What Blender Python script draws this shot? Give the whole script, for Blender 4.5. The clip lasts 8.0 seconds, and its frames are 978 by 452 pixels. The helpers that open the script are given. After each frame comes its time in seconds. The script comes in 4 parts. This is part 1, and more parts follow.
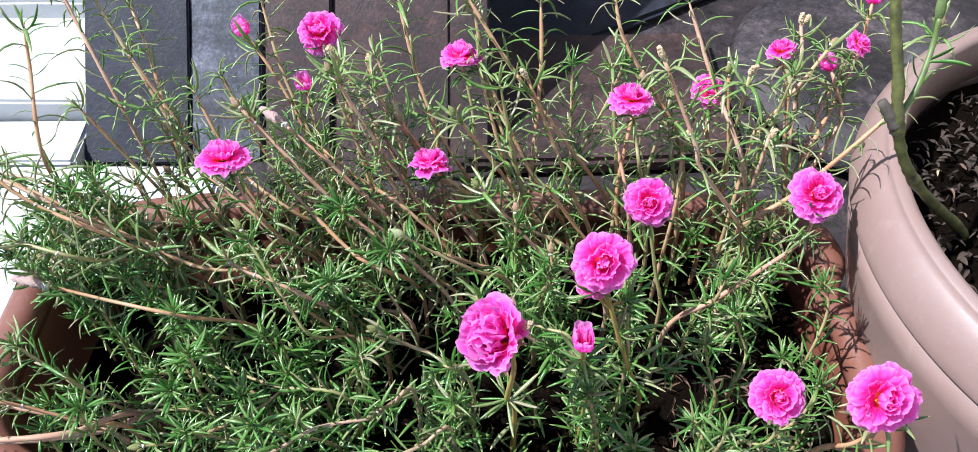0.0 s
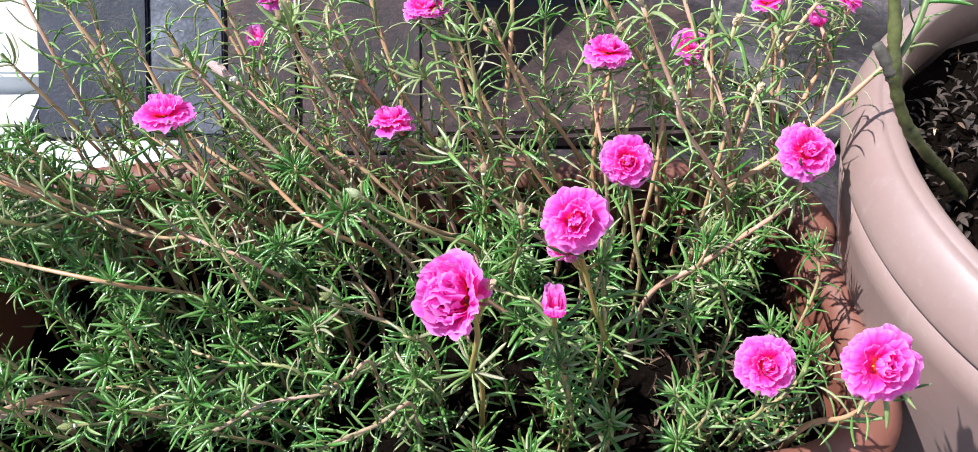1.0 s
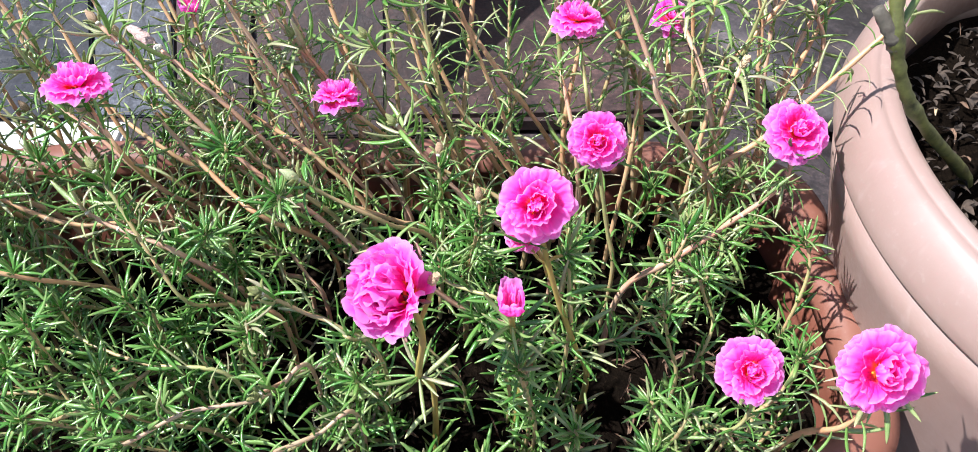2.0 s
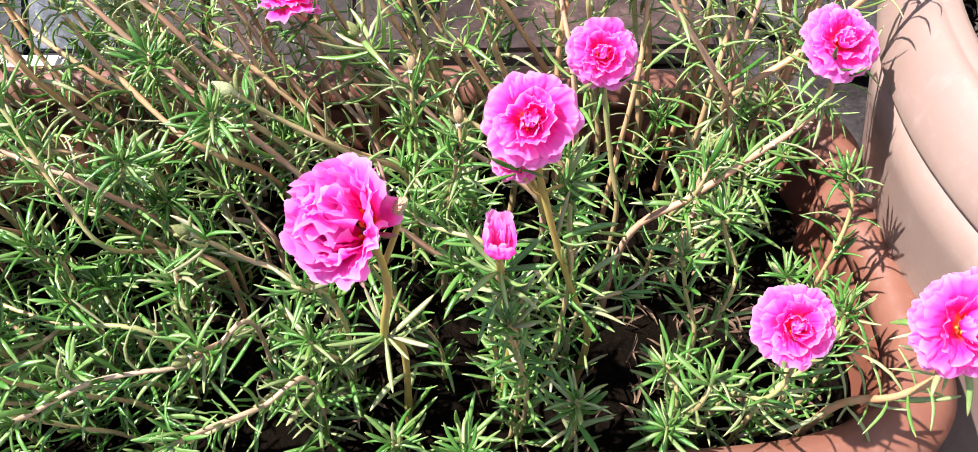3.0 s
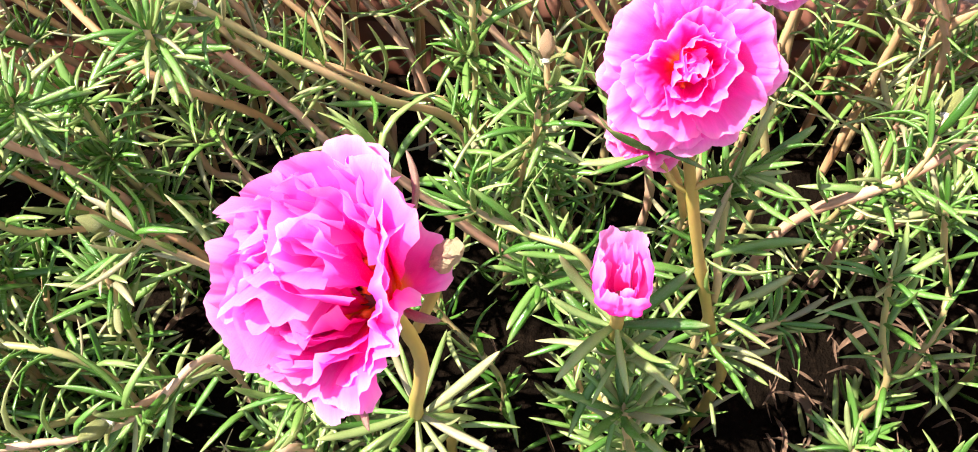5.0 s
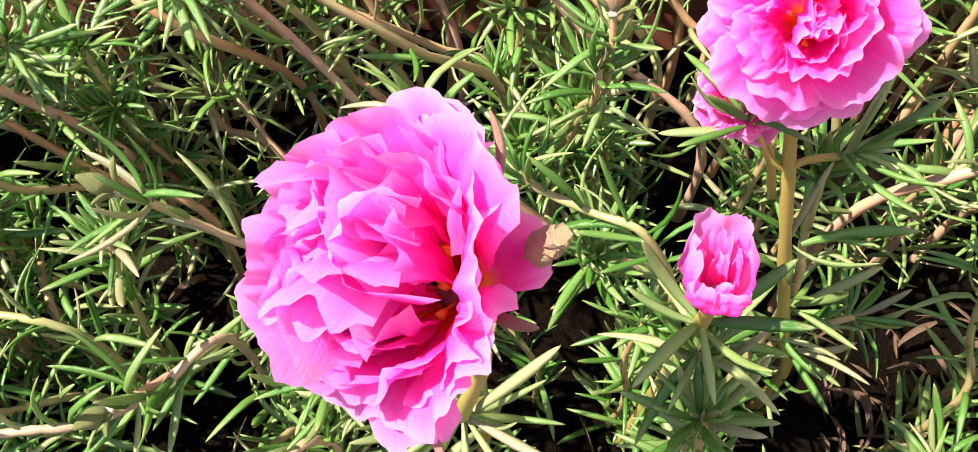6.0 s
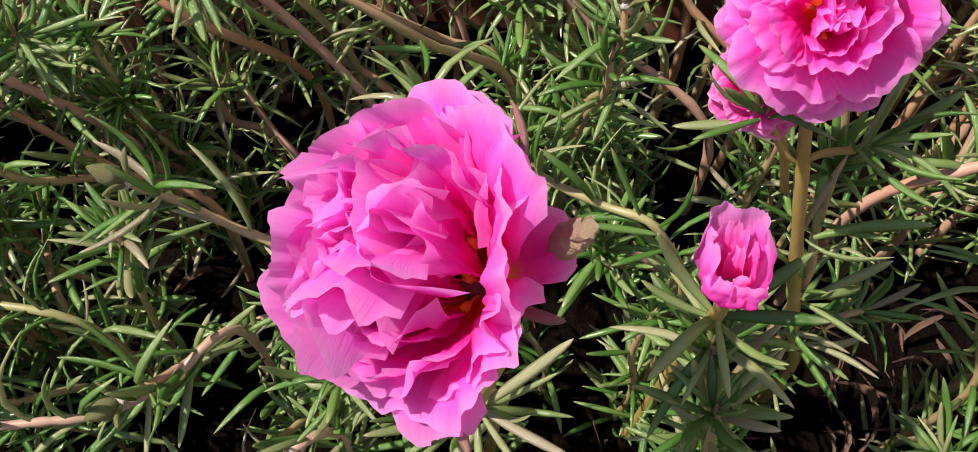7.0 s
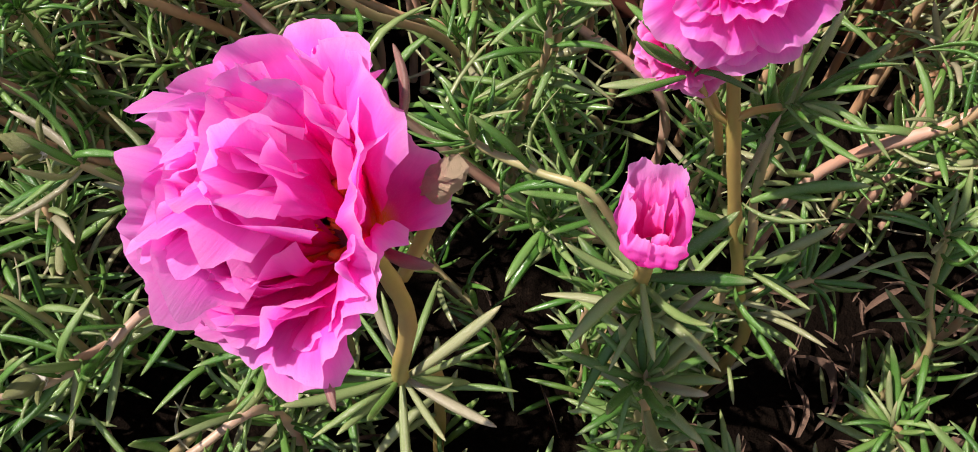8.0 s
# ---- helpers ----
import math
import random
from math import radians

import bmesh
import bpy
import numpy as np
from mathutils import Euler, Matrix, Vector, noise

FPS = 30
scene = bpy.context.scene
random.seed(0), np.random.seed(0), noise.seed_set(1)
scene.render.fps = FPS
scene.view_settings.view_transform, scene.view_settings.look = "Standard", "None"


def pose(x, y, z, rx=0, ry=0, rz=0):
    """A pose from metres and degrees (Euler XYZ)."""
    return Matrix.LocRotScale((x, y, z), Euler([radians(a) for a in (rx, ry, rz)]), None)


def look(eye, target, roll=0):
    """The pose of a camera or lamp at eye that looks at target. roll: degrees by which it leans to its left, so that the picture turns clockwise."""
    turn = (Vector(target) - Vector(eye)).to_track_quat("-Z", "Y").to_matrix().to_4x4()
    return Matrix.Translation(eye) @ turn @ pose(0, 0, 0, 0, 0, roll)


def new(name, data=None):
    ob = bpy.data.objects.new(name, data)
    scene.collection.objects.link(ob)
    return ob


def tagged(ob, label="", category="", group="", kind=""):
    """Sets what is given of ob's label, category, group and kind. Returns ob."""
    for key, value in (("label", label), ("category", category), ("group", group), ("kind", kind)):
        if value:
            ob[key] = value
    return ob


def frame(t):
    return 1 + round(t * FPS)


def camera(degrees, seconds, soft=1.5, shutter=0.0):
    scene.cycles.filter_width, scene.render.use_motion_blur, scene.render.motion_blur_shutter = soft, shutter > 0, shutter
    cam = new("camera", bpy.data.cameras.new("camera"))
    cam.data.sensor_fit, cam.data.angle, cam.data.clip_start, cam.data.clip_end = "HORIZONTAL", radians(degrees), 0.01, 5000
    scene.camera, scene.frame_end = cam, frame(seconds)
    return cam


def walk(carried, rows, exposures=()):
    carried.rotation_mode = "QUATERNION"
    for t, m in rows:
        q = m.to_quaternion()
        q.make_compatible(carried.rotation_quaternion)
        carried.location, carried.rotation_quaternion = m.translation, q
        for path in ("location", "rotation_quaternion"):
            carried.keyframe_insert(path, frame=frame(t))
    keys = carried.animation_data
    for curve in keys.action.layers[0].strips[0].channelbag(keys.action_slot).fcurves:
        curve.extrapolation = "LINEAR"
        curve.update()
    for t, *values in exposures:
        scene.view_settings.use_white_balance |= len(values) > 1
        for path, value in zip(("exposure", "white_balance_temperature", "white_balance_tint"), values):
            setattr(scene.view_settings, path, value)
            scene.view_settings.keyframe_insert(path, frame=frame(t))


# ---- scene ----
cam = camera(55.8, 8.0, soft=0.9)
METRES, EYE, TILT, LEAN, TURN = 0.45, 0.75, -46.0, 0.0, 0.0
ROWS = [
    (0.0, 0.0, 0.0, 0.0, 0.0, 0.0, -0.0),
    (0.5, 0.0086, 0.056, -0.0291, -0.31, -0.01, 0.11),
    (1.0, 0.0327, 0.1095, -0.0555, -0.77, -0.11, 0.27),
    (1.5, 0.0627, 0.166, -0.055, -1.06, -0.1, 0.16),
    (3.0, 0.0805, 0.4599, -0.1069, -2.83, -2.63, 0.05),
    (3.5, 0.0642, 0.5537, -0.1145, -2.71, -3.15, 0.04),
    (4.0, 0.0638, 0.6615, -0.0794, -1.34, -4.25, -0.07),
    (4.5, 0.0762, 0.7437, -0.0675, 0.09, -6.66, -0.45),
    (5.0, 0.0633, 0.8195, -0.0632, 0.34, -8.57, -1.93),
    (6.5, 0.0237, 0.8954, -0.074, 0.51, -11.08, -4.07),
    (7.0, 0.0229, 0.891, -0.0718, 0.4, -11.16, -4.05),
    (7.5, 0.0339, 0.8963, -0.0767, 0.2, -11.37, -3.93),
    (8.0, 0.0576, 0.9003, -0.0854, -0.09, -11.55, -3.43),
]
EXPOSURES = [(0.0, 0.84, 5700, 10), (1.5, 1.12, 5800, 9), (3.0, 1.48, 6350, 9), (4.0, 1.68, 6800, 12), (4.5, 1.74, 6950, 12), (5.2, 1.76, 7150, 13), (6.3, 1.22, 7150, 11), (6.5, 1.10, 7150, 11), (7.0, 0.37, 6800, 24), (7.5, 0.17, 6800, 25), (8.0, 0.52, 6700, 22)]
walk(cam, [(t, pose(0, 0, EYE, TILT, LEAN, TURN) @ pose(METRES * x, METRES * y, METRES * z, 90 + pitch, roll, yaw)) for t, x, y, z, yaw, pitch, roll in ROWS], EXPOSURES)

# ---- daylight ----
SUN_AT = Vector((-0.58, -0.06, 0.81)).normalized()   # towards the sun: high over the left end of the planter
world = bpy.data.worlds.new("sky")
scene.world = world
world.use_nodes = True
wn, wl = world.node_tree.nodes, world.node_tree.links
wn.clear()
sky = wn.new("ShaderNodeTexSky")
sky.sky_type, sky.sun_disc = "NISHITA", False
sky.sun_elevation = math.asin(SUN_AT.z)
sky.sun_rotation = math.atan2(SUN_AT.x, SUN_AT.y)
bg, wo = wn.new("ShaderNodeBackground"), wn.new("ShaderNodeOutputWorld")
bg.inputs["Strength"].default_value = 0.09
wl.new(sky.outputs[0], bg.inputs[0])
wl.new(bg.outputs[0], wo.inputs[0])
sun = new("sun", bpy.data.lights.new("sun", "SUN"))
sun.data.energy, sun.data.angle, sun.data.color = 5.0, radians(0.9), (1.0, 0.96, 0.90)
sun.matrix_world = look(SUN_AT * 6, (0, 0, 0))


# ---- materials ----
class Mat:
    """A small builder of node materials."""

    def __init__(self, name):
        self.m = bpy.data.materials.new(name)
        self.m.use_nodes = True
        self.t = self.m.node_tree
        self.b = self.t.nodes["Principled BSDF"]
        self.out = self.t.nodes["Material Output"]
        self.co = self.n("ShaderNodeTexCoord")

    def n(self, kind, **kw):
        node = self.t.nodes.new(kind)
        for k, v in kw.items():
            node.inputs[k.replace("_", " ")].default_value = v
        return node

    def link(self, a, b):
        self.t.links.new(a, b)

    def noise(self, scale, detail=4.0, rough=0.55, space="Object", stretch=None):
        nz = self.n("ShaderNodeTexNoise", Scale=scale, Detail=detail, Roughness=rough)
        src = self.co.outputs[space]
        if stretch:
            mp = self.n("ShaderNodeMapping")
            mp.inputs["Scale"].default_value = stretch
            self.link(src, mp.inputs[0])
            src = mp.outputs[0]
        self.link(src, nz.inputs["Vector"])
        return nz.outputs["Fac"]

    def ramp(self, fac, stops):
        r = self.n("ShaderNodeValToRGB")
        e = r.color_ramp.elements
        while len(e) < len(stops):
            e.new(0.5)
        for el, (p, c) in zip(e, stops):
            el.position, el.color = p, c
        self.link(fac, r.inputs[0])
        return r.outputs[0]

    def mix(self, fac, a, b, how="MIX"):
        mx = self.t.nodes.new("ShaderNodeMix")
        mx.data_type, mx.blend_type = "RGBA", how
        for sock, val in ((mx.inputs[0], fac), (mx.inputs[6], a), (mx.inputs[7], b)):
            if isinstance(val, (int, float)):
                sock.default_value = val
            elif isinstance(val, tuple):
                sock.default_value = val
            else:
                self.link(val, sock)
        return mx.outputs[2]

    def bump(self, height, strength, distance=0.002):
        bp = self.n("ShaderNodeBump", Strength=strength, Distance=distance)
        self.link(height, bp.inputs["Height"])
        self.link(bp.outputs[0], self.b.inputs["Normal"])
        return bp.outputs[0]

    def set(self, colour=None, rough=None, **kw):
        if colour is not None:
            if isinstance(colour, tuple):
                self.b.inputs["Base Color"].default_value = colour
            else:
                self.link(colour, self.b.inputs["Base Color"])
        if rough is not None:
            if isinstance(rough, (int, float)):
                self.b.inputs["Roughness"].default_value = rough
            else:
                self.link(rough, self.b.inputs["Roughness"])
        for k, v in kw.items():
            self.b.inputs[k.replace("_", " ")].default_value = v
        return self

    def translucent(self, colour, share):
        tr = self.n("ShaderNodeBsdfTranslucent")
        if isinstance(colour, tuple):
            tr.inputs[0].default_value = colour
        else:
            self.link(colour, tr.inputs[0])
        mx = self.n("ShaderNodeMixShader")
        mx.inputs[0].default_value = share
        self.link(self.b.outputs[0], mx.inputs[1])
        self.link(tr.outputs[0], mx.inputs[2])
        self.link(mx.outputs[0], self.out.inputs[0])
        return self


def random_of(M, island):
    """A random number for each piece: by object, or by island in a joined mesh."""
    if island:
        return M.n("ShaderNodeNewGeometry").outputs["Random Per Island"]
    return M.n("ShaderNodeObjectInfo").outputs["Random"]


def leaf_material(name, island, stops):
    M = Mat(name)
    col = M.ramp(random_of(M, island), stops)
    uv = M.n("ShaderNodeSeparateXYZ")
    M.link(M.co.outputs["UV"], uv.inputs[0])
    tip = M.ramp(uv.outputs[0], [(0.0, (0.22, 0.25, 0.14, 1)), (0.15, (0, 0, 0, 1)), (0.80, (0, 0, 0, 1)), (1.0, (0.50, 0.32, 0.24, 1))])
    col = M.mix(0.35, col, tip, "ADD")
    streak = M.noise(260, 3, 0.6, stretch=(0.2, 1, 1))
    col = M.mix(0.35, col, M.ramp(streak, [(0.3, (0.5, 0.55, 0.5, 1)), (0.75, (1.15, 1.15, 1.1, 1))]), "MULTIPLY")
    M.set(col, M.ramp(streak, [(0.2, (0.18,) * 3 + (1,)), (0.8, (0.32,) * 3 + (1,))]), Specular_IOR_Level=0.85)
    M.bump(M.noise(900, 3, 0.7), 0.35, 0.0004)
    return M.translucent(col, 0.34).m


GREEN = [(0.0, (0.054, 0.180, 0.023, 1)), (0.3, (0.100, 0.270, 0.043, 1)), (0.6, (0.166, 0.342, 0.074, 1)), (0.82, (0.230, 0.368, 0.110, 1)), (1.0, (0.300, 0.356, 0.154, 1))]
OLIVE = [(0.0, (0.158, 0.320, 0.064, 1)), (0.25, (0.230, 0.386, 0.098, 1)), (0.55, (0.310, 0.412, 0.146, 1)), (0.8, (0.386, 0.412, 0.198, 1)), (1.0, (0.424, 0.384, 0.248, 1))]
LEAF_GREEN = leaf_material("leaf_green", False, GREEN)
LEAF_OLIVE = leaf_material("leaf_olive", False, OLIVE)
LEAF_GREEN_MASS = leaf_material("leaf_green_mass", True, GREEN)
LEAF_OLIVE_MASS = leaf_material("leaf_olive_mass", True, OLIVE)


def stem_material(name, low, high):
    M = Mat(name)
    grain = M.noise(140, 4, 0.6, stretch=(1, 1, 0.35))
    blotch = M.noise(28, 2)
    col = M.mix(M.ramp(blotch, [(0.35, (0,) * 3 + (1,)), (0.65, (1,) * 3 + (1,))]), low, high)
    col = M.mix(0.5, col, M.ramp(grain, [(0.3, (0.6, 0.58, 0.55, 1)), (0.7, (1.1, 1.1, 1.1, 1))]), "MULTIPLY")
    M.set(col, 0.45, Subsurface_Weight=0.12, Subsurface_Radius=(0.004, 0.002, 0.001), Subsurface_Scale=0.5)
    M.bump(grain, 0.5, 0.0006)
    return M.m


STEM_BROWN = stem_material("stem_brown", (0.46, 0.245, 0.125, 1), (0.50, 0.33, 0.18, 1))
STEM_PINK = stem_material("stem_pink", (0.50, 0.27, 0.18, 1), (0.53, 0.36, 0.25, 1))
STEM_GREEN = stem_material("stem_green", (0.42, 0.28, 0.15, 1), (0.32, 0.32, 0.13, 1))
STEM_PALE = stem_material("stem_pale", (0.44, 0.33, 0.21, 1), (0.46, 0.30, 0.21, 1))
STEM_YELLOW = stem_material("stem_yellow", (0.34, 0.28, 0.065, 1), (0.40, 0.27, 0.09, 1))


def petal_material(name, deep, mid, pale, share=0.45):
    M = Mat(name)
    rim = tuple(0.56 * v + 0.44 * w for v, w in zip(pale, (1.0, 0.66, 0.92, 1.0)))
    uv = M.n("ShaderNodeSeparateXYZ")
    M.link(M.co.outputs["UV"], uv.inputs[0])
    col = M.ramp(uv.outputs[0], [(0.0, (0.98, 0.34, 0.03, 1)), (0.22, (0.98, 0.17, 0.04, 1)), (0.38, deep), (0.64, mid), (0.89, pale), (0.99, rim)])
    vein = M.noise(55, 4, 0.6, "UV", (0.12, 1.0, 1.0))
    col = M.mix(0.5, col, M.ramp(vein, [(0.3, (0.92, 0.80, 0.92, 1)), (0.7, (1.06, 1.12, 1.06, 1))]), "MULTIPLY")
    patch = M.noise(90, 2)
    col = M.mix(M.ramp(patch, [(0.52, (0,) * 3 + (1,)), (0.8, (0.5,) * 3 + (1,))]), col, pale)
    M.set(col, 0.5, Specular_IOR_Level=0.2)
    M.bump(vein, 0.35, 0.0006)
    return M.translucent(col, share).m


PETAL = petal_material("petal_pink", (0.970, 0.034, 0.38, 1), (0.98, 0.052, 0.55, 1), (0.99, 0.215, 0.76, 1), 0.62)
PETAL_DEEP = petal_material("petal_magenta", (0.90, 0.012, 0.25, 1), (0.94, 0.035, 0.36, 1), (0.97, 0.17, 0.58, 1), 0.45)


def plain(name, colour, rough=0.6, grain=200, depth=0.4, spread=0.35, **kw):
    M = Mat(name)
    nz = M.noise(grain, 4, 0.6)
    lo = tuple(v * (1 - spread) for v in colour[:3]) + (1,)
    hi = tuple(min(1, v * (1 + spread)) for v in colour[:3]) + (1,)
    M.set(M.ramp(nz, [(0.3, lo), (0.7, hi)]), rough, **kw)
    M.bump(nz, depth, 0.0008)
    return M.m


STAMEN = plain("stamen_orange", (0.92, 0.34, 0.03, 1), 0.5)
SEPAL = plain("sepal_brown", (0.22, 0.12, 0.09, 1), 0.4, 220)
BUD_GREEN = plain("bud_green", (0.25, 0.27, 0.09, 1), 0.5, 300, 0.8, 0.5)
BUD_PALE = plain("bud_pale_green", (0.42, 0.46, 0.24, 1), 0.5, 300, 0.6, 0.3)
BUD_TAN = plain("bud_tan", (0.42, 0.27, 0.16, 1), 0.55, 300, 0.8, 0.5)
DRY = plain("dry_papery", (0.74, 0.56, 0.34, 1), 0.8, 260, 1.0)
FADED = plain("faded_petals", (0.72, 0.50, 0.45, 1), 0.7, 260, 1.0)
DRY_DARK = plain("dry_litter", (0.25, 0.15, 0.095, 1), 0.85, 160, 1.0, 0.5)
# dry litter darkened in its colour for the shade inside the pot
LITTER_SHADED = plain("shaded_litter", (0.045, 0.030, 0.021, 1), 0.9, 160, 1.0, 0.6)
FLUFF = plain("white_fluff", (0.66, 0.62, 0.52, 1), 0.9, 900, 0.5, 0.12)
TWIG_GREEN = plain("twig_green", (0.080, 0.084, 0.022, 1), 0.55, 110, 1.0, 0.65)
TWIG_FRESH = plain("twig_fresh", (0.115, 0.165, 0.045, 1), 0.5, 90, 0.6, 0.3)
TWIG_GREY = plain("twig_grey", (0.085, 0.072, 0.055, 1), 0.8, 160, 1.0)


def soil_material():
    M = Mat("potting_soil")
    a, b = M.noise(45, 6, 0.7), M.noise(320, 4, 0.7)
    # near black: the deep shade under leaves and rims is part of this colour
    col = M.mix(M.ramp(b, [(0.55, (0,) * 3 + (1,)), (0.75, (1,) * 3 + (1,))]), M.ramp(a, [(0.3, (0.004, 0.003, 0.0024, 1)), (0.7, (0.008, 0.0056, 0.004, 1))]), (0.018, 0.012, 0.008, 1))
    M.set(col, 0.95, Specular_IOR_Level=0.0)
    M.bump(b, 1.0, 0.003)
    return M.m


SOIL = soil_material()


def plastic_material(name, base, worn, scuff):
    """Old moulded plastic: faded, scuffed, with chalky blotches."""
    M = Mat(name)
    big, fine = M.noise(9, 5, 0.6), M.noise(150, 5, 0.65)
    scratch = M.noise(60, 3, 0.6, stretch=(1, 1, 0.1))
    col = M.ramp(big, [(0.3, base), (0.7, worn)])
    col = M.mix(M.ramp(fine, [(0.58, (0,) * 3 + (1,)), (0.85, (0.5,) * 3 + (1,))]), col, scuff)
    col = M.mix(M.ramp(scratch, [(0.62, (0,) * 3 + (1,)), (0.72, (0.25,) * 3 + (1,))]), col, scuff)
    M.set(col, M.ramp(fine, [(0.3, (0.36,) * 3 + (1,)), (0.7, (0.55,) * 3 + (1,))]))
    M.bump(fine, 0.2, 0.0008)
    return M.m


TROUGH = plastic_material("terracotta_plastic", (0.128, 0.041, 0.024, 1), (0.161, 0.060, 0.041, 1), (0.229, 0.120, 0.090, 1))
# the rim's paler copy: scuffing plus sunlight on its top, both in the colour
TROUGH_RIM = plastic_material("worn_sunlit_terracotta_plastic", (0.1509, 0.0528, 0.0336, 1), (0.1989, 0.0880, 0.0622, 1), (0.2773, 0.1610, 0.1252, 1))
POT = plastic_material("pale_terracotta_plastic", (0.228, 0.148, 0.124, 1), (0.266, 0.184, 0.160, 1), (0.336, 0.261, 0.235, 1))


def stone_material(name, a, b, c, scale=7.0):
    M = Mat(name)
    big, mid, fine = M.noise(scale, 6, 0.65), M.noise(scale * 6, 5, 0.7), M.noise(240, 4, 0.7)
    col = M.ramp(big, [(0.3, tuple(v * 0.55 for v in a[:3]) + (1,)), (0.52, b), (0.72, tuple(v * 1.5 for v in c[:3]) + (1,))])
    col = M.mix(0.8, col, M.ramp(mid, [(0.28, (0.3, 0.3, 0.33, 1)), (0.5, (0.9, 0.9, 0.9, 1)), (0.72, (1.9, 1.85, 1.8, 1))]), "MULTIPLY")
    col = M.mix(M.ramp(mid, [(0.68, (0,) * 3 + (1,)), (0.8, (0.35,) * 3 + (1,))]), col, tuple(min(1, v * 3 + 0.05) for v in c[:3]) + (1,))
    col = M.mix(0.75, col, M.ramp(fine, [(0.32, (0.45, 0.45, 0.47, 1)), (0.5, (0.95, 0.95, 0.95, 1)), (0.68, (1.9, 1.88, 1.85, 1))]), "MULTIPLY")
    M.set(col, M.ramp(mid, [(0.3, (0.5,) * 3 + (1,)), (0.7, (0.8,) * 3 + (1,))]))
    M.bump(fine, 0.35, 0.002)
    return M.m


STAINED = stone_material("stained_round_stone", (0.0153, 0.0127, 0.0145, 1), (0.0288, 0.0221, 0.0247, 1), (0.0468, 0.0374, 0.0391, 1), 11)
SLATE = stone_material("slate", (0.0072, 0.0078, 0.0149, 1), (0.0099, 0.0107, 0.0192, 1), (0.0154, 0.0161, 0.0278, 1))
MOTTLED = stone_material("mottled_slate", (0.0342, 0.0370, 0.0480, 1), (0.0684, 0.0722, 0.0900, 1), (0.1224, 0.1292, 0.1570, 1), 14)
RUST = stone_material("red_brown_stone", (0.0190, 0.0094, 0.0087, 1), (0.0331, 0.0166, 0.0148, 1), (0.0545, 0.0296, 0.0273, 1))
FLOOR = stone_material("oxide_floor", (0.0145, 0.0098, 0.0101, 1), (0.0247, 0.0172, 0.0185, 1), (0.0365, 0.0303, 0.0361, 1), 5)
WHITE = plain("white_step_paint", (0.52, 0.52, 0.51, 1), 0.8, 24, 0.3, 0.10)
# warm pale colour for the added reflector wall on the right
BOUNCE_PALE = plain("bounce_wall_pale", (0.60, 0.55, 0.47, 1), 0.9, 40, 0.6, 0.12)
PLASTER = stone_material("old_plaster", (0.35, 0.33, 0.30, 1), (0.42, 0.40, 0.37, 1), (0.5, 0.48, 0.45, 1), 3)


# ---- mesh helpers ----
def mesh_of(name, verts, faces, material, smooth=True, uvs=None):
    me = bpy.data.meshes.new(name)
    me.from_pydata(verts, [], faces)
    me.materials.append(material)
    if uvs is not None:
        layer = me.uv_layers.new(name="UVMap")
        idx = np.empty(len(me.loops), dtype=np.int32)
        me.loops.foreach_get("vertex_index", idx)
        layer.data.foreach_set("uv", np.asarray(uvs, dtype=np.float32)[idx].ravel())
    if smooth:
        me.polygons.foreach_set("use_smooth", [True] * len(me.polygons))
    me.update()
    return me


def under(name, me, parent, m=None, label="", kind=""):
    """One mesh object as a part of parent."""
    ob = new(name, me)
    ob.parent = parent
    if m is not None:
        ob.matrix_basis = m
    return tagged(ob, label, kind=kind)


def bm_mesh(name, bm, material, smooth=False):
    me = bpy.data.meshes.new(name)
    bmesh.ops.recalc_face_normals(bm, faces=bm.faces)
    bm.to_mesh(me)
    bm.free()
    me.materials.append(material)
    if smooth:
        me.polygons.foreach_set("use_smooth", [True] * len(me.polygons))
    return me


def spline(points, steps=8):
    """A smooth line through a few points."""
    p = [Vector(q) for q in points]
    p = [p[0] * 2 - p[1]] + p + [p[-1] * 2 - p[-2]]
    out = []
    for i in range(1, len(p) - 2):
        for k in range(steps):
            t = k / steps
            a, b, c, d = p[i - 1], p[i], p[i + 1], p[i + 2]
            out.append(0.5 * ((2 * b) + (c - a) * t + (2 * a - 5 * b + 4 * c - d) * t * t + (3 * b - a - 3 * c + d) * t ** 3))
    out.append(p[-2])
    return out


def tube_data(line, radius, sides=8, rng=None):
    """A tapered, slightly knotty tube along a line. radius: f(0..1)."""
    verts, faces, n = [], [], len(line)
    side = Vector((1, 0, 0))
    for i, q in enumerate(line):
        ahead = (line[min(i + 1, n - 1)] - line[max(i - 1, 0)]).normalized()
        side = (side - ahead * side.dot(ahead))
        if side.length < 1e-6:
            side = ahead.orthogonal()
        side.normalize()
        up = ahead.cross(side)
        f = i / (n - 1)
        r = radius(f)
        if rng:
            r *= 1 + rng.uniform(-0.13, 0.13)
        for k in range(sides):
            a = 2 * math.pi * k / sides
            verts.append(q + (side * math.cos(a) + up * math.sin(a)) * r)
        if i:
            b = (i - 1) * sides
            for k in range(sides):
                l = (k + 1) % sides
                faces.append((b + k, b + l, b + sides + l, b + sides + k))
    faces.append(tuple(range(sides))[::-1])
    faces.append(tuple(range((n - 1) * sides, n * sides)))
    return verts, faces


